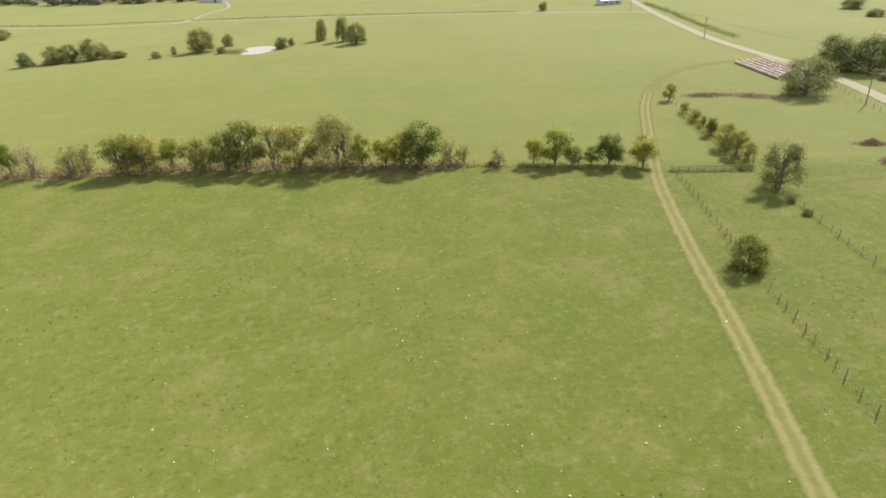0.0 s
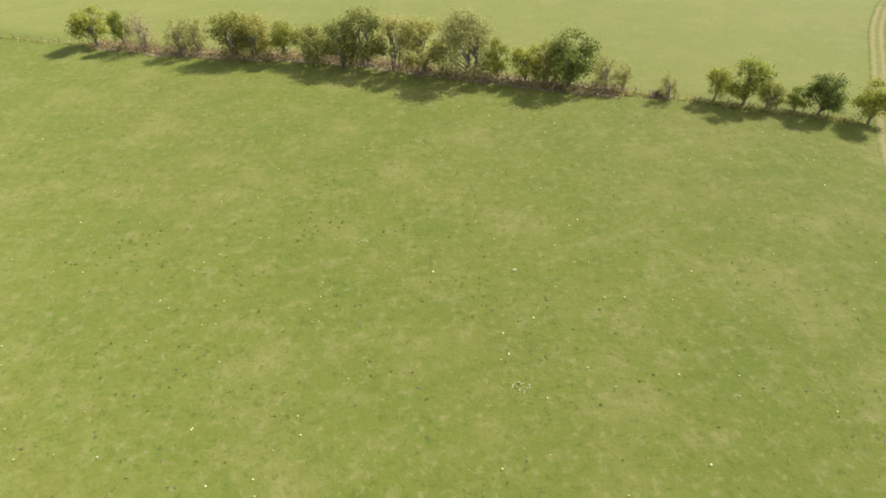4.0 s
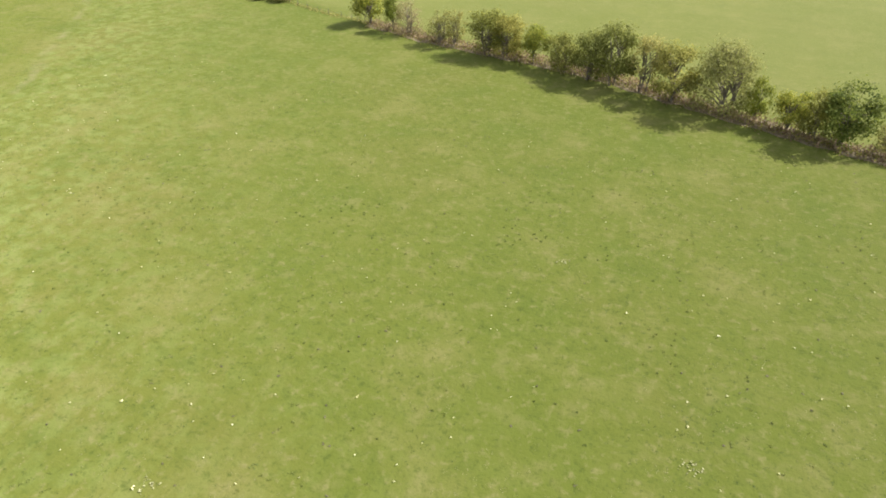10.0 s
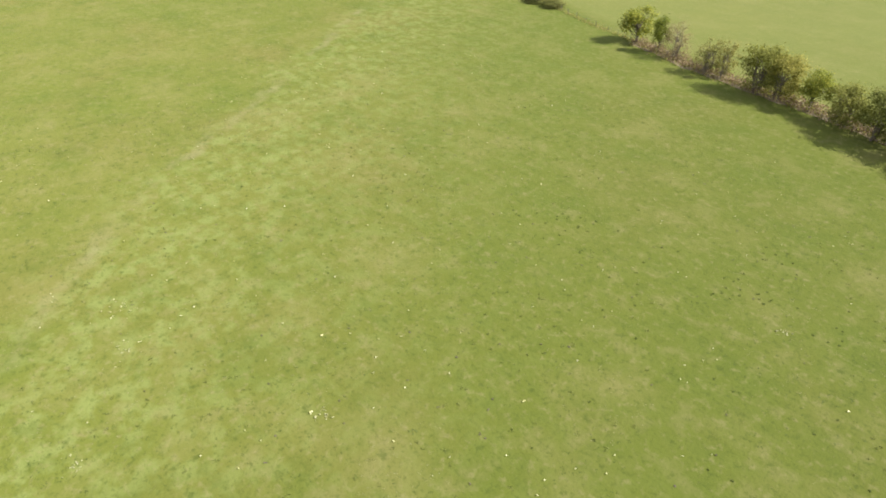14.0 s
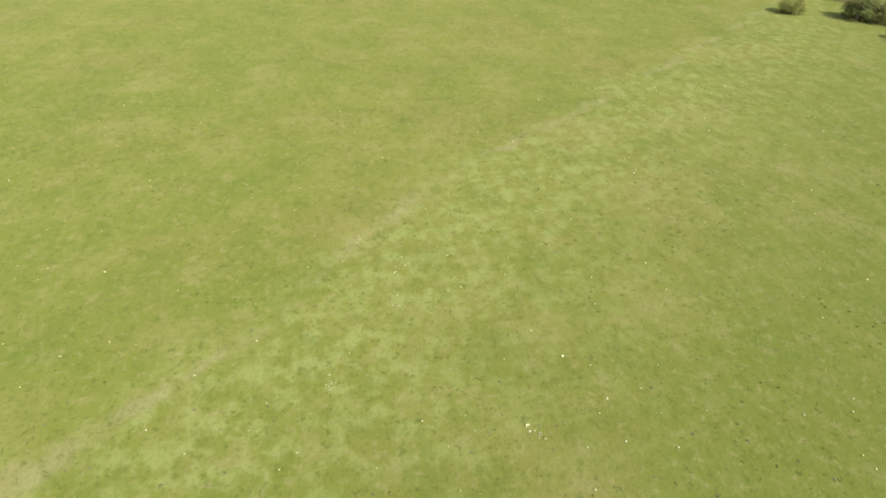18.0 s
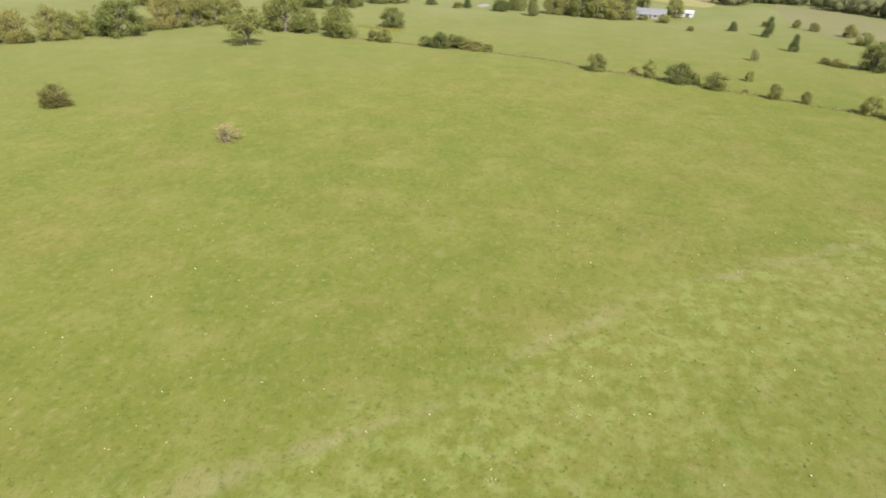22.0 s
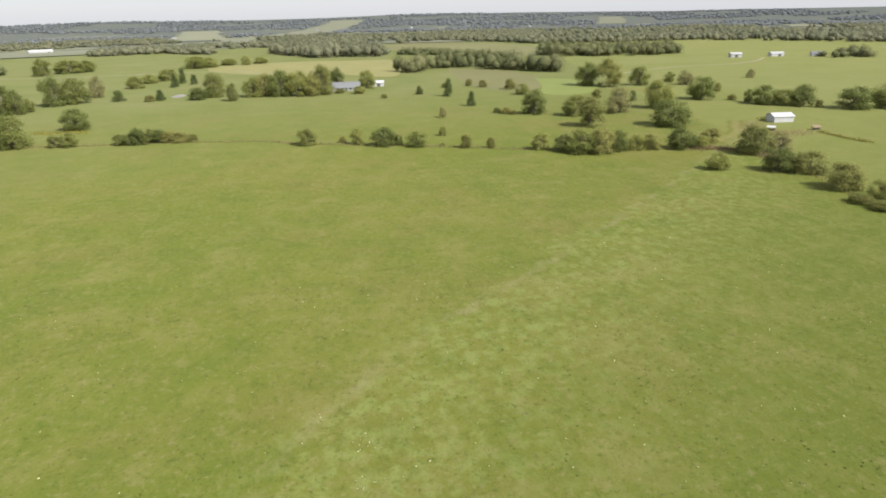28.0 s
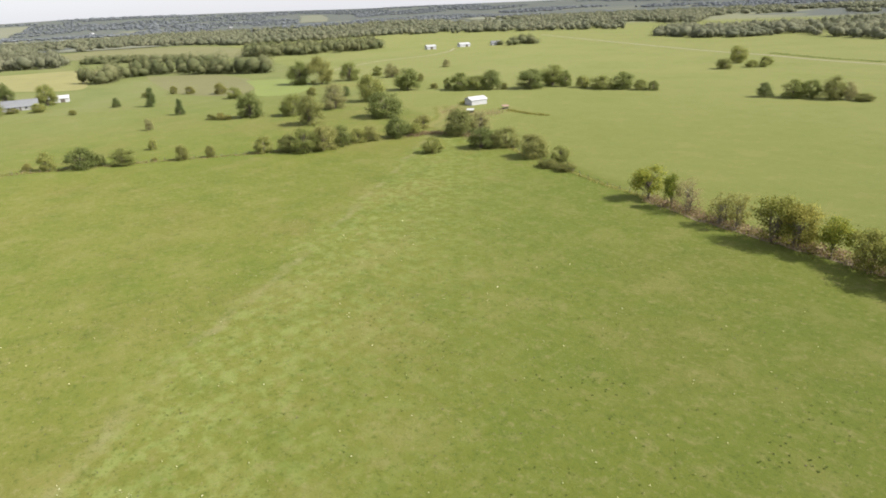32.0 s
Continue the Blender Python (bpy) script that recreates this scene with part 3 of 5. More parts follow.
def tree_model(kind, variant, full):
    """A tree 8 m high and 8 m wide: trunk and limbs in one mesh, the crown's leaf clumps in another."""
    global rng
    kept, rng = rng, np.random.default_rng(ord(kind) * 100 + variant * 10 + full)
    count, size, low, clumps, loose, trunks, bark = SHAPES[kind]
    if full:
        # open-grown trees keep their leaves down to the grass, in a round and close crown
        count, size, low, clumps, loose = 9000 if kind != "s" else 6500, 0.17, 0.0, 46, 0.165
    verts, faces, ends = [], [], []
    lean = rng.uniform(-0.5, 0.5, 2)
    for k in range(clumps):
        a, up = rng.uniform(0, 2 * math.pi), rng.uniform(0, 1)
        z = 8 * (low + 0.06 + (0.88 - low) * up)
        if full:
            side = abs(up - 0.36) / 0.64 if up > 0.36 else 0.62 * (0.36 - up) / 0.36
            reach = 3.5 * math.sqrt(max(0.02, 1 - side ** 2.2)) * rng.uniform(0.25, 1) ** 0.4
        elif kind == "c":
            reach = 3.0 * (1 - up) ** 0.6 * rng.uniform(0.3, 1) ** 0.5 + 0.1
        elif kind == "b":
            reach = 3.4 * math.sqrt(max(0, 1 - (0.9 * up) ** 2)) * math.sqrt(rng.uniform(0.1, 1))
        else:
            bulge = max(0.0, 1 - abs((up - 0.42) / 0.62) ** 3)
            reach = 3.25 * math.sqrt(bulge) * math.sqrt(rng.uniform(0.12, 1))
        ends.append(np.array((math.cos(a) * reach + lean[0] * up, math.sin(a) * reach + lean[1] * up, z)))
    ends = np.array(ends)
    roots = [np.array((0.0, 0.0, -0.15))] if trunks == 1 else [np.append(rng.uniform(-0.7, 0.7, 2), -0.15) for _ in range(trunks)]
    tops = []
    for root in roots:
        top = np.array((root[0] * 2 + lean[0] * 0.7, root[1] * 2 + lean[1] * 0.7, 8 * (0.62 if kind != "c" else 0.92)))
        middle = (root + top) / 2 + np.append(rng.uniform(-0.25, 0.25, 2), 0)
        base = {"b": 0.07, "c": 0.16, "v": 0.13}.get(kind, 0.22 / math.sqrt(trunks) + 0.03)
        line = [root, root * 0.7 + middle * 0.3, middle, top]
        tube(verts, faces, line, (base * 1.35, base, base * 0.75, base * 0.25), 6)
        tops.append(line)
    for end in ends:
        line = tops[int(rng.integers(len(tops)))]
        f = min(max((end[2] - 1.2) / 8, 0.12), 0.75) * rng.uniform(0.6, 0.95)
        start = line[0] * (1 - f / 0.75) + line[3] * (f / 0.75) if f < 0.75 else line[3]
        bend = (start + end) / 2 + np.append(rng.uniform(-0.25, 0.25, 2), 0.35)
        tube(verts, faces, [start, bend, end], (0.075, 0.05, 0.018), 4)
    pick = rng.integers(len(ends), size=count)
    spot = ends[pick] + rng.normal(size=(count, 3)) * np.array((1, 1, 0.75)) * 8 * loose * 0.5
    if kind == "w":
        spot[:, 2] -= np.abs(rng.normal(size=count)) * 0.5
    spot[:, 2] = np.maximum(spot[:, 2], 0.08 + 8 * low * 0.6 * rng.uniform(0.3, 1, count))
    # leaves face out of their clump and out of the crown, so that the lit side and the shaded side part
    out = (spot - ends[pick]) / 0.8 + (spot - (0, 0, 3.6)) * np.array((0.28, 0.28, 0.30))
    if full:
        out = (spot - (0, 0, 2.2)) / 5.0 + (0, 0, 0.25) + (spot - ends[pick]) / 1.4
    out /= np.linalg.norm(out, axis=1)[:, None] + 1e-6
    quads, around = leaves(spot, size, 0.35, out)
    spread_out = np.percentile(np.hypot(spot[:, 0], spot[:, 1]), 96) * 2
    top = np.percentile(spot[:, 2], 98.5)
    trunk = mesh_from("trunk", verts, faces, bark)
    crown = mesh_from("crown", quads, around, (HAZY_LEAF if full == 1 else LEAF)[kind])
    rng = kept
    return trunk, crown, spread_out, top


def plant(kind, x, y, high, wide, label="", group="", name=""):
    """One tree or bush of its own: trunk and crown under an Empty at its foot."""
    chance = np.random.default_rng(int(abs(x) * 10) + 7919 * int(abs(y) * 10))
    variant, full = int(chance.integers(4)), int(kind in FULL and (group not in ("hedgerow trees", "lane trees", "lone pasture tree") or (group == "lane trees" and math.hypot(x, y) > 220)))
    if name == "juniper_tree" or (full and group == "pasture bushes"):
        full = 2
    if (kind, variant, full) not in models:
        models[kind, variant, full] = tree_model(kind, variant, full)
    word, said = NAMES[kind]
    trunk, crown, spread_out, top = models[kind, variant, full]
    scale = (wide / spread_out * chance.uniform(0.94, 1.06), wide / spread_out * chance.uniform(0.94, 1.06), high / top)
    m = Matrix.LocRotScale((x, y, lie(x, y)), Euler((0, 0, chance.uniform(0, 6.28))), scale)
    ob = thing(name or word, m, label or said, "bush" if word == "bush" else "tree", group)
    part("trunk", trunk, None, ob)
    part("crown", crown, None, ob)
    return ob

# hedgerow trees
plant("g", -79.0, 141.2, 8.0, 8.6, "green broadleaf tree in the hedgerow along the fence", "hedgerow trees")
plant("g", -71.2, 138.7, 8.0, 4.6, "slender green tree in the hedgerow along the fence", "hedgerow trees")
plant("p", -66.4, 137.0, 8.2, 7.6, "nearly bare greyish-pink tree in the hedgerow along the fence", "hedgerow trees")
plant("s", -57.0, 134.4, 7.3, 6.9, "thin-leaved pale tree in the hedgerow along the fence", "hedgerow trees")
plant("s", -52.9, 133.6, 7.9, 4.9, "thin-leaved pale tree in the hedgerow along the fence", "hedgerow trees")
plant("y", -44.1, 131.0, 9.3, 9.2, "yellowing broadleaf tree in the hedgerow along the fence", "hedgerow trees")
plant("y", -39.6, 130.2, 8.9, 7.8, "yellowing broadleaf tree in the hedgerow along the fence", "hedgerow trees")
plant("g", -33.3, 129.2, 7.9, 6.4, "green broadleaf tree in the hedgerow along the fence", "hedgerow trees")
plant("o", -26.9, 127.0, 7.3, 7.5, "olive-green broadleaf tree in the hedgerow along the fence", "hedgerow trees")
plant("o", -20.7, 124.8, 9.3, 8.0, "olive-green broadleaf tree in the hedgerow along the fence", "hedgerow trees")
plant("o", -15.3, 123.4, 11.3, 9.6, "olive-green broadleaf tree in the hedgerow along the fence", "hedgerow trees")
plant("s", -9.4, 121.4, 10.5, 8.3, "thin-leaved pale tree in the hedgerow along the fence", "hedgerow trees")
plant("o", -3.5, 119.5, 10.3, 9.3, "olive-green broadleaf tree in the hedgerow along the fence", "hedgerow trees")
plant("w", 4.6, 116.6, 12.4, 11.9, "tall grey-green feathery tree in the hedgerow along the fence", "hedgerow trees")
plant("g", 10.6, 115.1, 7.7, 4.7, "green broadleaf tree in the hedgerow along the fence", "hedgerow trees")
plant("g", 15.8, 113.4, 6.9, 6.2, "green broadleaf tree in the hedgerow along the fence", "hedgerow trees")
plant("y", 19.5, 112.4, 8.0, 5.6, "yellowing broadleaf tree in the hedgerow along the fence", "hedgerow trees")
plant("d", 23.8, 110.8, 9.9, 9.4, "dense dark green tree in the hedgerow along the fence", "hedgerow trees")
plant("s", 30.1, 109.4, 6.3, 5.1, "thin-leaved pale tree in the hedgerow along the fence", "hedgerow trees")
plant("s", 33.1, 108.5, 5.1, 3.3, "thin-leaved pale tree in the hedgerow along the fence", "hedgerow trees")
plant("s", 40.5, 104.2, 4.6, 3.9, "thin-leaved pale tree in the hedgerow along the fence", "hedgerow trees")
plant("g", 48.3, 102.9, 5.9, 4.9, "green broadleaf tree in the hedgerow along the fence", "hedgerow trees")
plant("g", 52.8, 101.1, 7.9, 7.8, "green broadleaf tree in the hedgerow along the fence", "hedgerow trees")
plant("y", 56.3, 98.9, 4.6, 4.0, "yellowing broadleaf tree in the hedgerow along the fence", "hedgerow trees")
plant("g", 60.4, 97.9, 4.1, 3.8, "green broadleaf tree in the hedgerow along the fence", "hedgerow trees")
plant("d", 63.6, 96.2, 6.9, 6.6, "dense dark green tree in the hedgerow along the fence", "hedgerow trees")
plant("g", 70.3, 92.8, 6.7, 6.8, "green broadleaf tree in the hedgerow along the fence", "hedgerow trees")

# farmstead trees
plant("g", -163.8, 143.7, 5.1, 7.5, "green broadleaf tree near the white barn and its field corner", "farmstead trees")
plant("d", -239.7, 181.1, 10.9, 17.5, "dense dark green tree near the white barn and its field corner", "farmstead trees")
plant("d", -195.7, 153.3, 7.3, 10.3, "dense dark green tree near the white barn and its field corner", "farmstead trees")
plant("g", -194.2, 160.0, 4.6, 6.8, "green broadleaf tree near the white barn and its field corner", "farmstead trees")
plant("o", -201.5, 171.5, 5.2, 9.0, "olive-green broadleaf tree near the white barn and its field corner", "farmstead trees")
plant("o", -179.3, 171.2, 9.4, 12.5, "olive-green broadleaf tree near the white barn and its field corner", "farmstead trees")
plant("s", -176.1, 179.7, 7.4, 9.5, "thin-leaved pale tree near the white barn and its field corner", "farmstead trees")
plant("d", -155.5, 159.2, 7.0, 10.0, "dense dark green tree near the white barn and its field corner", "farmstead trees")
plant("o", -149.7, 166.3, 6.5, 11.7, "olive-green broadleaf tree near the white barn and its field corner", "farmstead trees")
plant("o", -131.5, 159.5, 7.1, 10.5, "olive-green broadleaf tree near the white barn and its field corner", "farmstead trees")
plant("g", -121.2, 160.4, 4.6, 6.6, "green broadleaf tree near the white barn and its field corner", "farmstead trees")
plant("b", -119.6, 152.3, 2.1, 7.0, "low olive-green bush near the white barn and its field corner", "farmstead trees")
plant("b", -112.8, 151.7, 2.2, 6.9, "low olive-green bush near the white barn and its field corner", "farmstead trees")
plant("o", -208.7, 112.3, 5.9, 7.7, "olive-green broadleaf tree near the white barn and its field corner", "farmstead trees")
plant("g", -202.8, 116.1, 8.2, 10.5, "green broadleaf tree near the white barn and its field corner", "farmstead trees")
plant("o", -200.2, 122.7, 8.4, 10.6, "olive-green broadleaf tree near the white barn and its field corner", "farmstead trees")
plant("d", -201.2, 131.0, 7.0, 7.4, "dense dark green tree near the white barn and its field corner", "farmstead trees")
plant("g", -200.7, 137.9, 5.0, 7.5, "green broadleaf tree near the white barn and its field corner", "farmstead trees")
plant("o", -199.6, 143.3, 5.2, 7.5, "olive-green broadleaf tree near the white barn and its field corner", "farmstead trees")
plant("g", -214.8, 105.6, 5.9, 6.9, "green broadleaf tree near the white barn and its field corner", "farmstead trees")
plant("b", -225.0, 89.6, 3.9, 3.5, "low olive-green bush near the white barn and its field corner", "farmstead trees")
plant("b", -228.8, 80.7, 5.0, 4.8, "low olive-green bush near the white barn and its field corner", "farmstead trees")
plant("b", -236.7, 73.6, 1.1, 2.0, "low olive-green bush near the white barn and its field corner", "farmstead trees")
plant("g", -257.8, 80.3, 3.8, 3.4, "green broadleaf tree near the white barn and its field corner", "farmstead trees")
plant("s", -306.1, 94.9, 5.0, 4.0, "thin-leaved pale tree near the white barn and its field corner", "farmstead trees")
plant("c", -341.0, 122.5, 7.8, 5.2, "dark pointed cedar near the white barn and its field corner", "farmstead trees")
plant("c", -389.8, 124.3, 10.5, 6.2, "dark pointed cedar near the white barn and its field corner", "farmstead trees")
plant("b", -440.8, 156.2, 4.8, 5.8, "low olive-green bush near the white barn and its field corner", "farmstead trees")
plant("b", -428.8, 162.9, 4.7, 6.6, "low olive-green bush near the white barn and its field corner", "farmstead trees")
plant("b", -407.1, 174.0, 6.7, 7.9, "low olive-green bush near the white barn and its field corner", "farmstead trees")
plant("g", -376.9, 169.8, 6.3, 9.2, "green broadleaf tree near the white barn and its field corner", "farmstead trees")
plant("d", -297.4, 140.8, 11.3, 13.0, "dense dark green tree near the white barn and its field corner", "farmstead trees")
plant("g", -283.8, 157.5, 9.7, 12.2, "green broadleaf tree near the white barn and its field corner", "farmstead trees")
plant("o", -253.0, 148.5, 12.5, 13.2, "olive-green broadleaf tree near the white barn and its field corner", "farmstead trees")
plant("s", -284.2, 180.8, 12.1, 13.9, "thin-leaved pale tree near the white barn and its field corner", "farmstead trees")
plant("b", -339.9, 202.1, 5.0, 6.4, "low olive-green bush near the white barn and its field corner", "farmstead trees")
plant("c", -318.5, 212.3, 5.7, 5.1, "dark pointed cedar near the white barn and its field corner", "farmstead trees")
plant("g", -403.1, 230.7, 14.6, 16.6, "green broadleaf tree near the white barn and its field corner", "farmstead trees")
plant("o", -390.6, 240.3, 17.6, 18.4, "olive-green broadleaf tree near the white barn and its field corner", "farmstead trees")
plant("g", -388.3, 263.0, 12.2, 13.4, "green broadleaf tree near the white barn and its field corner", "farmstead trees")
plant("g", -289.9, 209.4, 13.7, 16.0, "green broadleaf tree near the white barn and its field corner", "farmstead trees")
plant("g", -396.1, 292.7, 6.7, 8.8, "green broadleaf tree near the white barn and its field corner", "farmstead trees")
plant("s", -376.2, 291.2, 9.1, 12.7, "thin-leaved pale tree near the white barn and its field corner", "farmstead trees")
plant("g", -308.0, 250.7, 12.0, 16.3, "green broadleaf tree near the white barn and its field corner", "farmstead trees")
plant("b", -333.5, 282.7, 5.2, 4.7, "low olive-green bush near the white barn and its field corner", "farmstead trees")
plant("b", -297.7, 263.4, 3.1, 5.3, "low olive-green bush near the white barn and its field corner", "farmstead trees")
plant("g", -286.9, 265.0, 6.7, 5.6, "green broadleaf tree near the white barn and its field corner", "farmstead trees")
plant("g", -276.7, 266.5, 9.5, 13.7, "green broadleaf tree near the white barn and its field corner", "farmstead trees")
plant("g", -269.9, 272.4, 7.7, 12.3, "green broadleaf tree near the white barn and its field corner", "farmstead trees")
plant("d", -263.1, 278.4, 10.2, 13.7, "dense dark green tree near the white barn and its field corner", "farmstead trees")
plant("b", -255.6, 281.1, 3.7, 4.1, "low olive-green bush near the white barn and its field corner", "farmstead trees")
plant("d", -245.6, 291.6, 10.1, 17.0, "dense dark green tree near the white barn and its field corner", "farmstead trees")
plant("g", -241.8, 308.4, 11.3, 15.4, "green broadleaf tree near the white barn and its field corner", "farmstead trees")
plant("s", -394.3, 362.3, 5.8, 6.7, "thin-leaved pale tree near the white barn and its field corner", "farmstead trees")
plant("b", -309.0, 126.0, 2.6, 4.6, "low olive-green bush near the white barn and its field corner", "farmstead trees")
plant("b", -304.5, 128.8, 3.2, 5.0, "low olive-green bush near the white barn and its field corner", "farmstead trees")
plant("b", -300.5, 131.0, 2.2, 4.0, "low olive-green bush near the white barn and its field corner", "farmstead trees")

# far field trees
plant("g", -232.1, 308.1, 8.7, 7.6, "green broadleaf tree on the far northern pasture", "far field trees")
plant("g", -220.7, 309.0, 6.3, 8.8, "green broadleaf tree on the far northern pasture", "far field trees")
plant("g", -208.1, 310.8, 6.5, 15.4, "green broadleaf tree on the far northern pasture", "far field trees")
plant("g", -197.9, 314.2, 8.6, 12.6, "green broadleaf tree on the far northern pasture", "far field trees")
plant("g", -186.8, 315.7, 5.1, 7.9, "green broadleaf tree on the far northern pasture", "far field trees")
plant("d", -180.4, 317.0, 4.8, 5.9, "dense dark green tree on the far northern pasture", "far field trees")
plant("c", -123.8, 320.8, 6.4, 8.6, "dark pointed cedar on the far northern pasture", "far field trees")
plant("g", -112.4, 324.5, 7.9, 11.1, "green broadleaf tree on the far northern pasture", "far field trees")
plant("g", -105.7, 327.3, 7.8, 9.2, "green broadleaf tree on the far northern pasture", "far field trees")
plant("o", -96.3, 327.7, 9.7, 11.0, "olive-green broadleaf tree on the far northern pasture", "far field trees")
plant("s", -91.1, 329.6, 7.6, 7.9, "thin-leaved pale tree on the far northern pasture", "far field trees")
plant("b", -84.5, 328.3, 3.2, 9.1, "low olive-green bush on the far northern pasture", "far field trees")
plant("g", -202.8, 467.7, 11.3, 13.6, "green broadleaf tree on the far northern pasture", "far field trees")
plant("o", -193.7, 428.5, 6.2, 10.9, "olive-green broadleaf tree on the far northern pasture", "far field trees")
plant("g", -182.4, 443.8, 4.4, 8.6, "green broadleaf tree on the far northern pasture", "far field trees")
plant("g", -176.4, 447.5, 4.0, 6.4, "green broadleaf tree on the far northern pasture", "far field trees")

# southern tree row
plant("o", -232.0, -225.5, 12.4, 18.9, "olive-green broadleaf tree in the tree row at the field edge", "southern tree row")
plant("y", -240.5, -215.4, 12.1, 13.1, "yellowing broadleaf tree in the tree row at the field edge", "southern tree row")
plant("d", -241.9, -210.0, 3.7, 5.8, "dense dark green tree in the tree row at the field edge", "southern tree row")
plant("o", -250.7, -206.0, 13.2, 13.4, "olive-green broadleaf tree in the tree row at the field edge", "southern tree row")
plant("g", -255.2, -201.2, 10.6, 11.7, "green broadleaf tree in the tree row at the field edge", "southern tree row")
plant("g", -263.9, -200.2, 10.6, 9.5, "green broadleaf tree in the tree row at the field edge", "southern tree row")
plant("g", -270.8, -187.8, 14.9, 21.3, "green broadleaf tree in the tree row at the field edge", "southern tree row")
plant("o", -286.2, -186.2, 6.9, 9.8, "olive-green broadleaf tree in the tree row at the field edge", "southern tree row")
plant("y", -295.4, -181.8, 15.4, 13.1, "yellowing broadleaf tree in the tree row at the field edge", "southern tree row")
plant("o", -303.0, -177.3, 14.2, 12.6, "olive-green broadleaf tree in the tree row at the field edge", "southern tree row")
plant("o", -310.8, -173.0, 15.4, 15.3, "olive-green broadleaf tree in the tree row at the field edge", "southern tree row")
plant("g", -319.5, -166.8, 12.4, 12.9, "green broadleaf tree in the tree row at the field edge", "southern tree row")
plant("o", -330.2, -163.1, 11.9, 14.5, "olive-green broadleaf tree in the tree row at the field edge", "southern tree row")
plant("g", -376.8, -243.1, 11.0, 13.6, "green broadleaf tree in the tree row at the field edge", "southern tree row")
plant("g", -380.4, -231.1, 15.2, 19.1, "green broadleaf tree in the tree row at the field edge", "southern tree row")
plant("o", -356.6, -197.3, 13.2, 14.6, "olive-green broadleaf tree in the tree row at the field edge", "southern tree row")
plant("d", -397.6, -294.4, 10.2, 19.9, "dense dark green tree in the tree row at the field edge", "southern tree row")
plant("d", -598.0, -329.2, 7.6, 24.4, "dense dark green tree in the tree row at the field edge", "southern tree row")
plant("g", -316.0, -135.5, 12.7, 9.3, "green broadleaf tree in the tree row at the field edge", "southern tree row")
plant("d", -310.7, -125.5, 18.0, 15.6, "dense dark green tree in the tree row at the field edge", "southern tree row")
plant("g", -310.2, -114.7, 10.7, 13.1, "green broadleaf tree in the tree row at the field edge", "southern tree row")
plant("g", -402.2, -156.5, 18.6, 17.0, "green broadleaf tree in the tree row at the field edge", "southern tree row")
plant("d", -413.6, -144.9, 16.1, 20.4, "dense dark green tree in the tree row at the field edge", "southern tree row")
plant("g", -321.6, -105.8, 10.4, 9.1, "green broadleaf tree in the tree row at the field edge", "southern tree row")
plant("g", -303.2, -94.0, 13.3, 16.0, "green broadleaf tree in the tree row at the field edge", "southern tree row")
plant("d", -422.3, -132.0, 15.6, 13.5, "dense dark green tree in the tree row at the field edge", "southern tree row")
plant("d", -421.1, -125.7, 13.3, 10.2, "dense dark green tree in the tree row at the field edge", "southern tree row")
plant("g", -430.1, -121.6, 7.5, 7.2, "green broadleaf tree in the tree row at the field edge", "southern tree row")
plant("d", -456.7, -115.2, 16.6, 16.0, "dense dark green tree in the tree row at the field edge", "southern tree row")
plant("d", -466.0, -103.5, 14.8, 18.8, "dense dark green tree in the tree row at the field edge", "southern tree row")
plant("s", -496.2, -97.0, 14.0, 11.7, "thin-leaved pale tree in the tree row at the field edge", "southern tree row")
plant("g", -344.9, -78.6, 9.7, 12.7, "green broadleaf tree in the tree row at the field edge", "southern tree row")
plant("g", -296.2, -71.1, 5.8, 7.1, "green broadleaf tree in the tree row at the field edge", "southern tree row")
plant("o", -297.7, -77.1, 4.6, 6.1, "olive-green broadleaf tree in the tree row at the field edge", "southern tree row")
plant("d", -292.6, -51.4, 4.2, 6.4, "dense dark green tree in the tree row at the field edge", "southern tree row")
plant("d", -290.2, -44.1, 6.7, 6.9, "dense dark green tree in the tree row at the field edge", "southern tree row")
plant("d", -292.7, -37.1, 5.2, 9.0, "dense dark green tree in the tree row at the field edge", "southern tree row")
plant("d", -290.9, -47.6, 4.4, 7.0, "dense dark green bush in the tree row at the field edge", "southern tree row", "bush")
plant("d", -291.0, -40.4, 5.8, 7.8, "dense dark green bush in the tree row at the field edge", "southern tree row", "bush")
plant("b", -290.6, -32.4, 4.4, 6.8, "low olive-green bush in the tree row at the field edge", "southern tree row", "bush")
plant("b", -289.2, -23.2, 2.8, 6.2, "low olive-green bush in the tree row at the field edge", "southern tree row", "bush")
plant("o", -289.6, -27.6, 4.1, 8.9, "olive-green broadleaf tree in the tree row at the field edge", "southern tree row")
plant("g", -726.3, -236.4, 8.8, 15.0, "green broadleaf tree in the tree row at the field edge", "southern tree row")
plant("d", -740.5, -191.2, 15.7, 17.7, "dense dark green tree in the tree row at the field edge", "southern tree row")
plant("g", -762.9, -172.9, 12.9, 27.9, "green broadleaf tree in the tree row at the field edge", "southern tree row")
plant("g", -772.3, -157.8, 11.7, 18.3, "green broadleaf tree in the tree row at the field edge", "southern tree row")

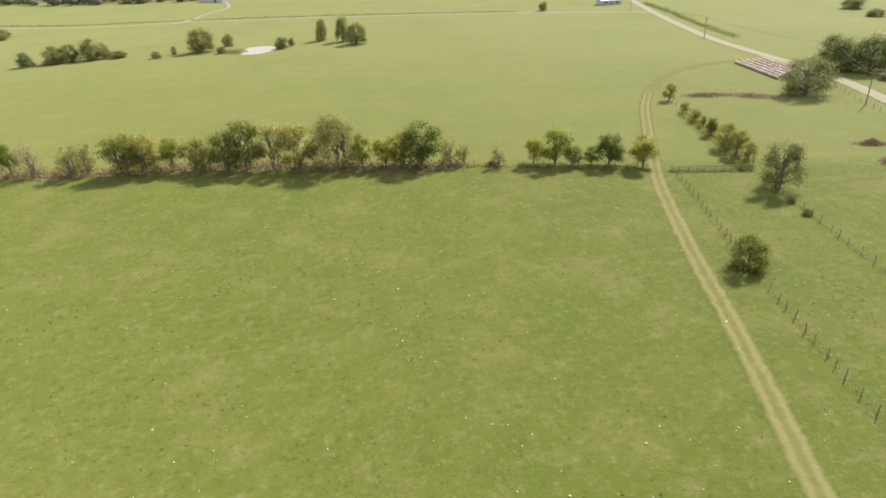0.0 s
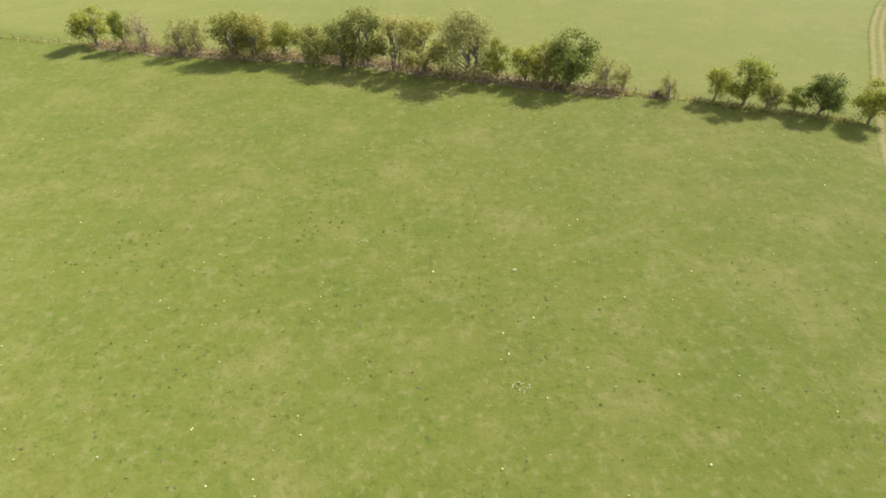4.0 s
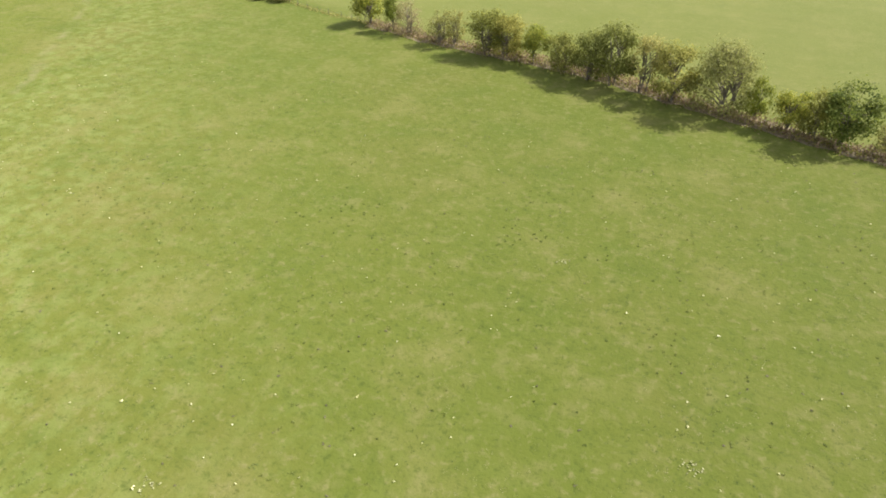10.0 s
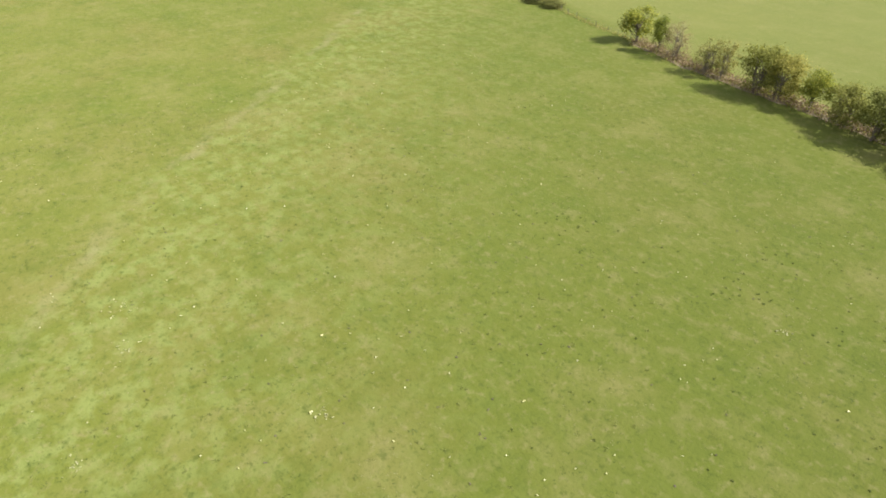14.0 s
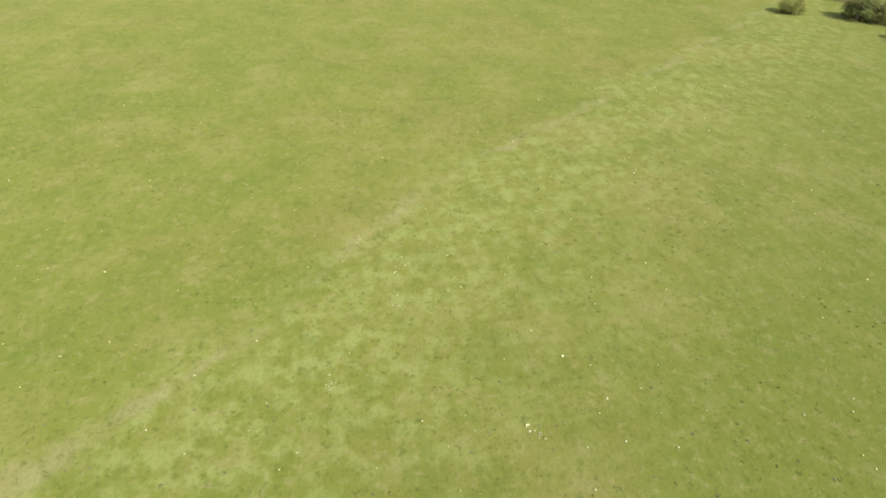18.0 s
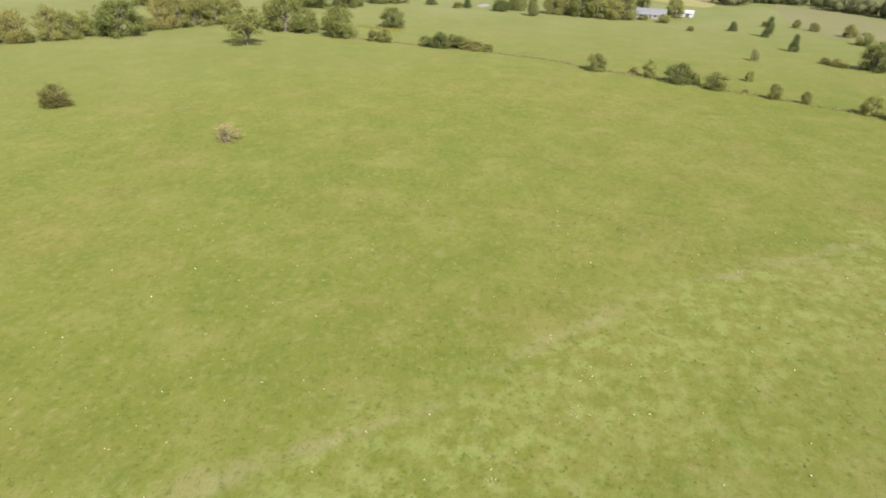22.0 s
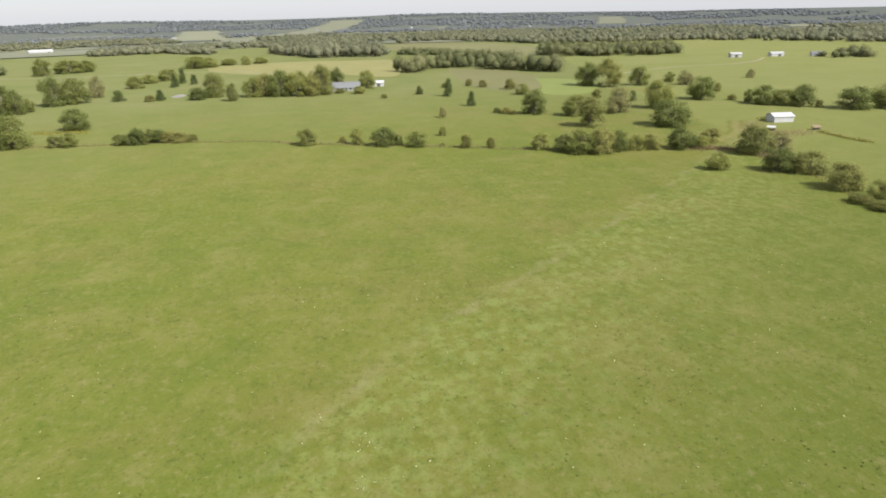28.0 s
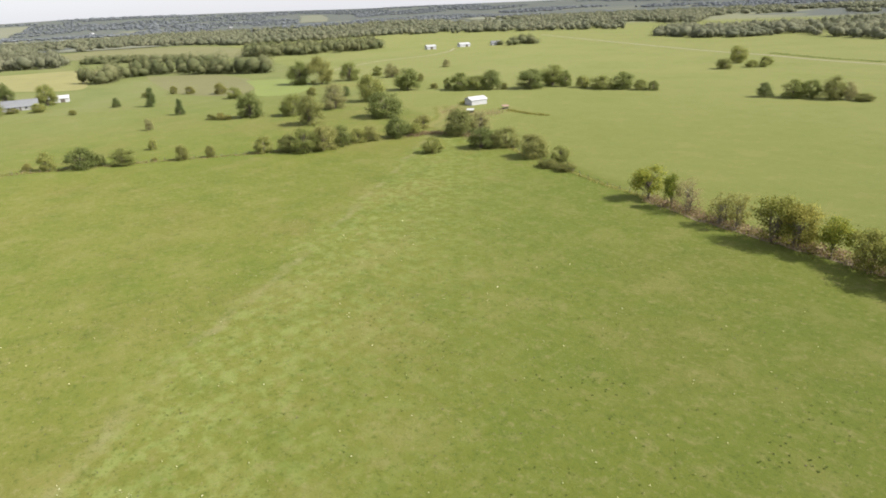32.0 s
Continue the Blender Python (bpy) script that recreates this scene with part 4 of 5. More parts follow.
# western fence trees
plant("d", -260.4, 22.8, 6.3, 8.0, "dense dark green tree along the western fence and farm", "western fence trees")
plant("b", -259.7, 37.5, 2.4, 3.3, "low olive-green bush along the western fence and farm", "western fence trees")
plant("g", -253.6, 42.8, 6.1, 6.0, "green broadleaf tree along the western fence and farm", "western fence trees")
plant("d", -246.3, 52.0, 6.9, 10.4, "dense dark green tree along the western fence and farm", "western fence trees")
plant("d", -245.3, 58.0, 4.0, 3.6, "dense dark green tree along the western fence and farm", "western fence trees")
plant("g", -239.4, 63.5, 5.5, 9.4, "green broadleaf tree along the western fence and farm", "western fence trees")
plant("c", -464.3, -78.9, 6.8, 8.4, "dark pointed cedar along the western fence and farm", "western fence trees")
plant("g", -552.1, -79.7, 8.4, 14.9, "green broadleaf tree along the western fence and farm", "western fence trees")
plant("g", -592.0, -74.2, 7.0, 12.8, "green broadleaf tree along the western fence and farm", "western fence trees")
plant("g", -612.2, -62.0, 9.2, 16.5, "green broadleaf tree along the western fence and farm", "western fence trees")
plant("c", -575.0, -47.5, 12.0, 6.7, "dark pointed cedar along the western fence and farm", "western fence trees")
plant("c", -544.5, -50.9, 9.1, 6.8, "dark pointed cedar along the western fence and farm", "western fence trees")
plant("c", -562.7, -37.7, 7.5, 6.0, "dark pointed cedar along the western fence and farm", "western fence trees")
plant("b", -453.4, -58.5, 3.9, 7.4, "low olive-green bush along the western fence and farm", "western fence trees")
plant("c", -456.2, -52.4, 6.6, 6.6, "dark pointed cedar along the western fence and farm", "western fence trees")
plant("d", -448.0, -29.2, 7.6, 12.0, "dense dark green tree along the western fence and farm", "western fence trees")
plant("d", -460.6, -18.2, 14.6, 17.3, "dense dark green tree along the western fence and farm", "western fence trees")
plant("o", -430.7, -6.7, 10.5, 7.7, "olive-green broadleaf tree along the western fence and farm", "western fence trees")
plant("g", -447.0, 6.5, 11.9, 14.4, "green broadleaf tree along the western fence and farm", "western fence trees")
plant("o", -447.5, 14.8, 14.1, 14.4, "olive-green broadleaf tree along the western fence and farm", "western fence trees")
plant("g", -441.9, 24.3, 15.7, 17.4, "green broadleaf tree along the western fence and farm", "western fence trees")
plant("g", -437.3, 35.1, 15.1, 17.2, "green broadleaf tree along the western fence and farm", "western fence trees")
plant("o", -435.0, 43.6, 12.9, 14.1, "olive-green broadleaf tree along the western fence and farm", "western fence trees")
plant("o", -438.7, 51.2, 18.2, 16.6, "olive-green broadleaf tree along the western fence and farm", "western fence trees")
plant("d", -472.5, 65.5, 13.8, 11.1, "dense dark green tree along the western fence and farm", "western fence trees")
plant("g", -462.1, 85.7, 12.0, 11.7, "green broadleaf tree along the western fence and farm", "western fence trees")
plant("g", -431.7, 74.6, 4.9, 8.6, "green broadleaf tree along the western fence and farm", "western fence trees")
plant("c", -408.2, 110.6, 5.3, 5.3, "dark pointed cedar along the western fence and farm", "western fence trees")
plant("b", -439.4, 137.3, 3.2, 4.9, "low olive-green bush along the western fence and farm", "western fence trees")
plant("b", -398.7, 84.8, 2.6, 4.4, "low olive-green bush along the western fence and farm", "western fence trees")
plant("g", -755.1, -48.8, 12.4, 27.0, "green broadleaf tree along the western fence and farm", "western fence trees")
plant("g", -765.6, -33.3, 10.0, 20.5, "green broadleaf tree along the western fence and farm", "western fence trees")
plant("g", -789.3, -14.5, 7.1, 21.1, "green broadleaf tree along the western fence and farm", "western fence trees")
plant("g", -782.2, 5.4, 9.5, 11.2, "green broadleaf tree along the western fence and farm", "western fence trees")
plant("g", -794.0, 21.9, 7.1, 17.0, "green broadleaf tree along the western fence and farm", "western fence trees")

# lane trees
plant("d", 61.3, 46.0, 5.5, 5.7, "round dark juniper standing beside the track fence", "lane trees", "juniper_tree")
plant("w", 88.2, 71.8, 9.2, 8.2, "tall grey-green feathery tree beside the farm track and lane", "lane trees")
plant("o", 108.0, 143.3, 5.1, 4.1, "olive-green broadleaf tree beside the farm track and lane", "lane trees")
plant("b", 104.3, 128.9, 3.2, 3.1, "low olive-green bush beside the farm track and lane", "lane trees")
plant("b", 101.7, 120.4, 3.5, 3.3, "low olive-green bush beside the farm track and lane", "lane trees")
plant("g", 100.3, 115.0, 3.0, 1.9, "green broadleaf tree beside the farm track and lane", "lane trees")
plant("d", 97.7, 107.8, 4.3, 3.4, "dense dark green tree beside the farm track and lane", "lane trees")
plant("o", 94.7, 98.0, 6.0, 5.3, "olive-green broadleaf tree beside the farm track and lane", "lane trees")
plant("y", 93.3, 91.8, 5.9, 4.8, "yellowing broadleaf tree beside the farm track and lane", "lane trees")
plant("o", 92.4, 86.7, 4.9, 3.6, "olive-green broadleaf tree beside the farm track and lane", "lane trees")
plant("w", 148.6, 133.9, 10.5, 16.1, "tall grey-green feathery tree beside the farm track and lane", "lane trees")
plant("d", 181.3, 158.1, 11.5, 14.2, "dense dark green tree beside the farm track and lane", "lane trees")
plant("g", 190.8, 152.5, 11.4, 19.1, "green broadleaf tree beside the farm track and lane", "lane trees")
plant("s", 211.4, 163.5, 11.1, 18.1, "thin-leaved pale tree beside the farm track and lane", "lane trees")
plant("b", 185.5, 139.0, 2.4, 6.8, "low olive-green bush beside the farm track and lane", "lane trees")
plant("g", 319.9, 292.3, 6.3, 13.0, "green broadleaf tree beside the farm track and lane", "lane trees")
plant("d", 303.3, 260.4, 3.8, 9.0, "dense dark green tree beside the farm track and lane", "lane trees")
plant("o", -43.6, 324.8, 11.2, 13.3, "olive-green broadleaf tree beside the farm track and lane", "lane trees")
plant("b", -33.7, 314.7, 3.0, 4.9, "low olive-green bush beside the farm track and lane", "lane trees")
plant("g", -31.5, 339.1, 5.8, 6.6, "green broadleaf tree beside the farm track and lane", "lane trees")
plant("d", -3.9, 315.2, 5.2, 7.4, "dense dark green tree beside the farm track and lane", "lane trees")
plant("g", 0.9, 322.4, 3.9, 3.8, "green broadleaf tree beside the farm track and lane", "lane trees")
plant("g", 16.8, 331.9, 10.7, 7.1, "green broadleaf tree beside the farm track and lane", "lane trees")
plant("g", 27.9, 322.5, 11.9, 8.2, "green broadleaf tree beside the farm track and lane", "lane trees")
plant("o", 33.6, 310.3, 10.0, 11.0, "olive-green broadleaf tree beside the farm track and lane", "lane trees")
plant("b", -64.6, 316.2, 3.2, 5.0, "low olive-green bush beside the farm track and lane", "lane trees")
plant("g", -57.2, 324.1, 3.8, 2.9, "green broadleaf tree beside the farm track and lane", "lane trees")
plant("g", -180.6, 462.3, 5.3, 9.3, "green broadleaf tree beside the farm track and lane", "lane trees")
plant("g", 169.1, 392.5, 5.8, 6.5, "green broadleaf tree beside the farm track and lane", "lane trees")

for px, py, high, wide in [(85.6, 65.2, 1.2, 1.6), (83.9, 59.6, 1.3, 1.7)]:
    plant("b", px, py, high, wide, "small dark bush against the old paddock fence", "paddock fence bushes")

# lone pasture tree
plant("v", -266.9, -125.4, 15.2, 17.0, "light yellow-green drooping tree standing alone at the pasture edge", "lone pasture tree")
plant("r", -156.8, -131.8, 5.6, 8.6, "broad dark green bush turning brown alone in pasture", "pasture bushes", "bush")
plant("b", -441, 63, 2.8, 7.0, "low green bush in front of the farmhouse", "farmstead trees")
plant("p", -138.6, -71.7, 4.8, 6.6, "bare brownish twiggy bush alone in open pasture", "pasture bushes", "bush")


# ---- woods too far off to count ----
def woods(front, depth, count, high, label, crown=64, leaf_size=0.8, wide=15.0, material=None, up=0.3):
    """Trees behind a front line, packed back along depth; each is an uneven heap of leaf clumps over a short trunk."""
    front = [np.asarray(p, float) for p in front]
    lengths = np.array([np.linalg.norm(b - a) for a, b in zip(front, front[1:])])
    seg = rng.choice(len(lengths), size=count, p=lengths / lengths.sum())
    f = rng.uniform(0, 1, count)
    back = rng.uniform(0, 1, count) ** 1.25
    feet = np.array([front[k] * (1 - a) + front[k + 1] * a for k, a in zip(seg, f)]) + back[:, None] * np.asarray(depth, float)
    return grove(feet, high, wide, label, crown, leaf_size, material, up)


def lump():
    """The corners and faces of a ball of 12 corners, to be pushed into uneven crowns."""
    bm = bmesh.new()
    bmesh.ops.create_icosphere(bm, subdivisions=1, radius=1)
    bm.verts.index_update()
    verts, faces = np.array([v.co[:] for v in bm.verts]), np.array([[v.index for v in f.verts] for f in bm.faces])
    bm.free()
    return verts, faces


LUMP = lump()


def grove(feet, high, wide, label, crown=20, leaf_size=1.5, material=None, up=0.3):
    """Each tree is a ragged heap, pushed in and out all round, with leaf clumps standing off it; it stores each tree's tone."""
    ball, ball_faces = LUMP
    spots, lumps, ways, tones = [], [], [], []
    for x, y in feet:
        h, w, z = high * rng.uniform(0.5, 1.2), wide * rng.uniform(0.45, 1.5), lie(x, y)
        d = rng.normal(size=(crown, 3))
        d /= np.linalg.norm(d, axis=1)[:, None]
        bulge = 1 + 0.28 * np.sin(d[:, 0] * 4.0 + x) * np.cos(d[:, 1] * 4.0 + y)
        ways.append(d * (1, 1, 0.8) + (0, 0, up))
        d = d * (rng.uniform(0.72, 1.02, crown) * bulge)[:, None]
        d[:, 2] = np.maximum(d[:, 2], -0.7)
        spots.append(np.maximum(d * (w / 2, w / 2, h * 0.56) + (x, y, z + h * 0.42), (-1e9, -1e9, z + 0.3)))
        lumps.append(ball * rng.uniform(0.55, 0.8, (len(ball), 1)) * (w / 2, w / 2, h * 0.56) + (x, y, z + h * 0.40))
        tones.append(min(max(0.5 + 0.5 * noise.noise(Vector((x / 60, y / 60, 7.7))) + rng.normal() * 0.22, 0), 1))
    quads, around = leaves(np.concatenate(spots), leaf_size, 0.3, np.concatenate(ways))
    body = np.concatenate(lumps)
    faces = np.concatenate([ball_faces + len(ball) * k for k in range(len(lumps))])
    verts = np.concatenate([body, quads])
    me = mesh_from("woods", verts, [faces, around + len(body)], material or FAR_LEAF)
    me.polygons.foreach_set("use_smooth", [True] * len(faces) + [False] * len(around))
    tone = np.concatenate([np.repeat(tones, len(ball)), np.repeat(tones, crown * 4)])
    me.attributes.new("tone", "FLOAT", "POINT").data.foreach_set("value", tone.astype(np.float32))
    return tagged(new("woods", me), label, "woods", kind="stuff")


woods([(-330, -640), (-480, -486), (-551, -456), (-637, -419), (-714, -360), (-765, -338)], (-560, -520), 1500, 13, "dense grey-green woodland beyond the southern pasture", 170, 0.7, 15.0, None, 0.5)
woods([(-765, -338), (-820, -330), (-900, -310)], (-260, -220), 260, 12, "grey-green woodland edge behind the far farm", 80, 0.8, 15.0, HAZY_MIDDLE_LEAF, 0.6)
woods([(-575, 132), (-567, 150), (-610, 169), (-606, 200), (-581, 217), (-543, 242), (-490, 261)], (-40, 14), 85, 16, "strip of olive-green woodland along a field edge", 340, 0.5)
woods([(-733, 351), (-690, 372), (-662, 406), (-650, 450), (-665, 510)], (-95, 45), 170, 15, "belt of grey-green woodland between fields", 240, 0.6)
woods([(-1010, 44), (-920, 70), (-856, 96), (-832, 188)], (-620, 60), 700, 17, "grey-green woodland on rising ground", 150, 0.8, 15.0, HAZY_MIDDLE_LEAF, 0.6)
woods([(-1165, -455), (-1135, -375)], (-220, -40), 130, 12, "dark band of woodland behind the far farms", 80, 0.8, 15.0, HAZY_MIDDLE_LEAF, 0.6)
woods([(-1120, -225), (-1141, -129), (-1042, -37)], (-220, -10), 260, 12, "dark band of woodland behind the hayfield", 80, 0.8, 15.0, HAZY_MIDDLE_LEAF, 0.6)
woods([(-420, 880), (-318, 806), (-261, 768), (-210, 729), (-166, 702), (-112, 680), (-78, 676)], (160, 320), 520, 12, "woodland beyond the northern county road", 110, 0.7, 15.0, HAZY_MIDDLE_LEAF, 0.6)
woods([(-20, 690), (60, 650), (180, 620)], (120, 200), 200, 11, "woodland behind the far northern farm", 80, 0.8, 15.0, HAZY_MIDDLE_LEAF, 0.6)
woods([(-1000, 640), (-900, 760), (-700, 860), (-560, 900)], (-160, 200), 420, 12, "woodland belt beyond the white farm sheds", 80, 0.8, 15.0, HAZY_MIDDLE_LEAF, 0.6)
woods([(-430, 745), (-335, 705), (-290, 765)], (-60, 160), 220, 12, "woodland belt beyond the county road", 80, 0.8, 15.0, HAZY_MIDDLE_LEAF, 0.6)
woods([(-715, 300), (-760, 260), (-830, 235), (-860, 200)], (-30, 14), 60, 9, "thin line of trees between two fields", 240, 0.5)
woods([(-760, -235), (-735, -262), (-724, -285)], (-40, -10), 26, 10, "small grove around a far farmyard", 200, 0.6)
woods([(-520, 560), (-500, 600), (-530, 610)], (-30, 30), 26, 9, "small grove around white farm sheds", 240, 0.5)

woods([(-1245, 290), (-1290, 400), (-1160, 455), (-990, 478), (-950, 560), (-960, 719), (-957, 835), (-983, 1059)], (-620, 260), 1700, 13, "olive-grey forest rolling away behind the fields", 90, 0.85, 15.0, HAZY_MIDDLE_LEAF, 0.6)
woods([(-983, 1059), (-900, 1180), (-700, 1150), (-520, 1020)], (-200, 500), 900, 13, "olive-grey forest beyond the northern fields", 80, 0.85, 15.0, HAZY_MIDDLE_LEAF, 0.6)

# pale clearings among the distant woods: a line and a width
CLEARINGS = [((-1180, -290), (-1400, -355), 240), ((-1850, -110), (-2850, -150), 150), ((-1980, 110), (-3500, 560), 170), ((-1560, 0), (-2000, 0), 90), ((-2300, 1400), (-2900, 1750), 110), ((-1350, 1400), (-1600, 1600), 90), ((-1500, -700), (-2100, -900), 110), ((-1320, 280), (-1260, 420), 130)]


def cleared(x, y):
    p = np.array((x, y))
    for a, b, wide in CLEARINGS:
        a, b = np.array(a, float), np.array(b, float)
        f = min(max((p - a) @ (b - a) / ((b - a) @ (b - a)), 0), 1)
        if np.linalg.norm(a + (b - a) * f - p) < wide * 0.55:
            return True
    return False


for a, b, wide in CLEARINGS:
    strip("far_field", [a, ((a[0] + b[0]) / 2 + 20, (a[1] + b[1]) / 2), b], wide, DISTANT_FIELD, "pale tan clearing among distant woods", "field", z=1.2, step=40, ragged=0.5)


def outer_woods(count, near, beyond, high, wide, crown, leaf_size, least, material, up, label):
    """Woods with clearings between two distances, thicker where the soil suits them."""
    feet = []
    while len(feet) < count:
        a, r = rng.uniform(radians(60), radians(250)), near + (beyond - near) * rng.uniform() ** 0.8
        x, y = -60 + r * math.cos(a), 60 + r * math.sin(a)
        if not cleared(x, y) and noise.noise(Vector((x / 430, y / 430, 5.5))) + 0.5 * noise.noise(Vector((x / 170, y / 170, 1.5))) > least:
            feet.append((x, y))
    grove(feet, high, wide, label, crown, leaf_size, material, up)


outer_woods(5200, 1180, 2000, 10, 19, 36, 1.7, -0.05, HAZY_MIDDLE_LEAF, 0.7, "hazy grey-green woods between clearings beyond the farms")
outer_woods(16000, 1900, 3950, 7.5, 22, 12, 2.4, -0.12, HAZY_DISTANT_LEAF, 1.5, "hazy grey-green woods and clearings rolling to the skyline")


# ---- fields, ponds ----
def sheet(name, points, material, label, category, z=0.04, kind="structure"):
    """A field or pond with a softly wavering edge, laid just over the grass."""
    line = smooth_line([*points, points[0]], 6.0)
    middle = np.mean(line, axis=0)
    verts = [(*middle, z)] + [(p[0], p[1], z) for p in line[:-1]]
    n = len(line) - 1
    faces = [(0, 1 + k, 1 + (k + 1) % n) for k in range(n)]
    return tagged(new(name, mesh_from(name, verts, faces, material)), label, category, kind=kind)


sheet("hay_field", [(-775, -35), (-800, 45), (-782, 125), (-752, 190), (-680, 172), (-621, 150), (-545, 122), (-600, 75), (-632, 11), (-700, -30)], HAYFIELD, "tan mown hayfield behind the farmhouse", "field")
sheet("brown_field", [(-600, 190), (-520, 172), (-437, 158), (-389, 176), (-420, 205), (-452, 222), (-500, 232), (-553, 228)], BROWN_FIELD, "bare brown field between tree rows", "field", 0.05)
sheet("stubble_field", [(-1038, 174), (-946, 233), (-813, 300), (-733, 346), (-820, 400), (-930, 440), (-1110, 423), (-1218, 325), (-1133, 216)], BROWN_FIELD, "olive-tan stubble field between woods", "field", 0.05)
sheet("green_field", [(-470, 222), (-437, 252), (-400, 240), (-360, 205), (-371, 183), (-420, 204)], LUSH_FIELD, "lush bright green field between tree rows", "field", 0.07)
sheet("pond", [(-24.5, 305.0), (-15.0, 303), (-6.7, 315.0), (-9, 326), (-21.1, 327)], WATER, "small muddy pond reflecting a pale sky", "pond", 0.05)
sheet("pond", [(-474, -48), (-464, -43), (-478, -38), (-490, -43)], WATER, "small pond below cedar trees", "pond", 0.05)

strip("barnyard", [(-238, 218), (-226, 208), (-212, 196), (-199, 175)], 13, LANE, "bare trampled ground in front of the barn", "bare ground", z=0.03, step=2.0, ragged=0.5)


# ---- fences ----
def post_mesh(high, radius):
    verts, faces = [], []
    tube(verts, faces, [(0, 0, -0.3), (0.01, 0, high * 0.5), (0.03, 0.015, high)], (radius * 1.1, radius, radius * 0.85), 7)
    return mesh_from("post", verts, faces, POST)


POSTS = [post_mesh(1.4, 0.065), post_mesh(1.25, 0.055), post_mesh(1.5, 0.075)]


def fence(points, gap, label, strands=4):
    """Wooden posts, each a little off plumb, with wire strands from post to post."""
    ob = thing("fence", pose(points[0][0], points[0][1], 0), label, "fence")
    places, rest = [], 0.0
    for a, b in zip(points, points[1:]):
        a, b = np.asarray(a, float), np.asarray(b, float)
        far = np.linalg.norm(b - a)
        while rest < far:
            places.append(a + (b - a) * rest / far + rng.normal(size=2) * 0.08)
            rest += gap * rng.uniform(0.8, 1.2)
        rest -= far
    here = np.array(points[0], float)
    for p in places:
        post = part("post", POSTS[int(rng.integers(3))], None, ob)
        post.matrix_local = pose(p[0] - here[0], p[1] - here[1], 0, rng.normal() * 3.5, rng.normal() * 3.5, rng.uniform(0, 360))
    verts, faces = [], []
    for k in range(strands):
        z = 0.3 + k * 0.28
        for a, b in zip(places, places[1:]):
            a, b = a - here, b - here
            tube(verts, faces, [(*a, z), (*((a + b) / 2), z - 0.03), (*b, z)], (0.006, 0.006, 0.006), 3)
    part("wire", mesh_from("wire", verts, faces, WIRE), None, ob, "thin galvanised wire strands")
    return ob


fence([(74.2, 85.5), (67.6, 64.2), (60.6, 42.3), (57.0, 29.2), (53.7, 17.8), (50.6, 6.5), (46, -10)], 2.6, "crooked weathered post-and-wire fence beside the farm track")
fence([(88, 75), (84.7, 59.6), (80.2, 42.8), (78.0, 33.0), (74, 15)], 3.2, "old post-and-wire fence crossing the small paddock")
GATE_LINE = [(74.2, 88.1), (81.2, 85.6), (90.2, 82.4)]
gate_fence = fence(GATE_LINE, 1.9, "short railed fence beside the field gate")
for high in (0.55, 1.05):
    for (ax, ay), (bx, by) in zip(GATE_LINE, GATE_LINE[1:]):
        verts, faces = [], []
        tube(verts, faces, [(ax - 74.2, ay - 88.1, high), ((ax + bx) / 2 - 74.2, (ay + by) / 2 - 88.1, high - 0.03), (bx - 74.2, by - 88.1, high)], (0.06, 0.055, 0.06), 6)
        part("rail", mesh_from("rail", verts, faces, DARK_WOOD), None, gate_fence, "dark horizontal rail")
fence([(90.2, 82.4), (93.5, 92), (98, 108), (104, 129), (110, 147)], 4.0, "post-and-wire fence grown over by bushes")
fence([(168, 150), (163.7, 138.1), (154.1, 117.2), (149.3, 102.4), (138, 70)], 4.0, "weathered roadside fence of posts and thin wire")
fence([(-152, 167), (-131, 158), (-113, 152), (-96, 146), (-78, 141.5), (-57, 135), (-33, 131), (-3.5, 120.5), (25, 110.3), (44, 103.6), (69, 93.2)], 4.0, "post-and-wire fence under the hedgerow trees")
fence([(-303, -96), (-290, -40), (-277, 3), (-262, 23), (-239, 65), (-214, 106), (-200, 140), (-193, 157)], 5.0, "overgrown post-and-wire fence along the western pasture edge", 3)


# ---- rough growth ----
def scrub(name, points, spread_by, count, size, high, material, label):
    """Loose stems and leaves along a line, as one mass."""
    line = np.array(smooth_line(points, 1.0))
    spot = line[rng.integers(len(line), size=count)]
    spot = spot + rng.normal(size=(count, 2)) * spread_by
    hump = 0.35 + 0.65 * np.array([0.5 + noise.noise(Vector((x * 0.3, y * 0.3, 2.2))) for x, y in spot]).clip(0, 1)
    z = rng.uniform(0.03, 1, count) ** 1.3 * high * hump
    quads, around = leaves(np.column_stack([spot, z]), size, 0.1)
    return tagged(new(name, mesh_from(name, quads, around, material)), label, "undergrowth", kind="stuff")


HEDGE = [(-79, 141.5), (-57, 135), (-33, 130.5), (-18.7, 127), (-3.1, 120.7), (11.8, 114.6), (25.2, 109.8), (33, 107.6)]
strip("hedge_floor", HEDGE, 4.6, LITTER, "brown leaf litter and bare soil under the hedgerow", "leaf litter", z=0.03, ragged=0.5)
scrub("undergrowth", HEDGE, 1.3, 9000, 0.22, 2.1, DRY_BRUSH, "brown dead stems and brush under the hedgerow trees")
scrub("undergrowth", HEDGE, 1.6, 5000, 0.22, 1.5, LEAF["o"], "olive weeds and briars under the hedgerow trees")
scrub("undergrowth", [(33, 107.6), (44, 103.6), (69, 93.2)], 0.6, 2200, 0.18, 0.8, LEAF["s"], "rough pale grass along the fence line")
scrub("undergrowth", [(-152, 167), (-131, 158), (-113, 152), (-96, 146), (-79, 141.5)], 0.6, 1500, 0.18, 0.7, LEAF["s"], "rough grass and weeds along the fence line")
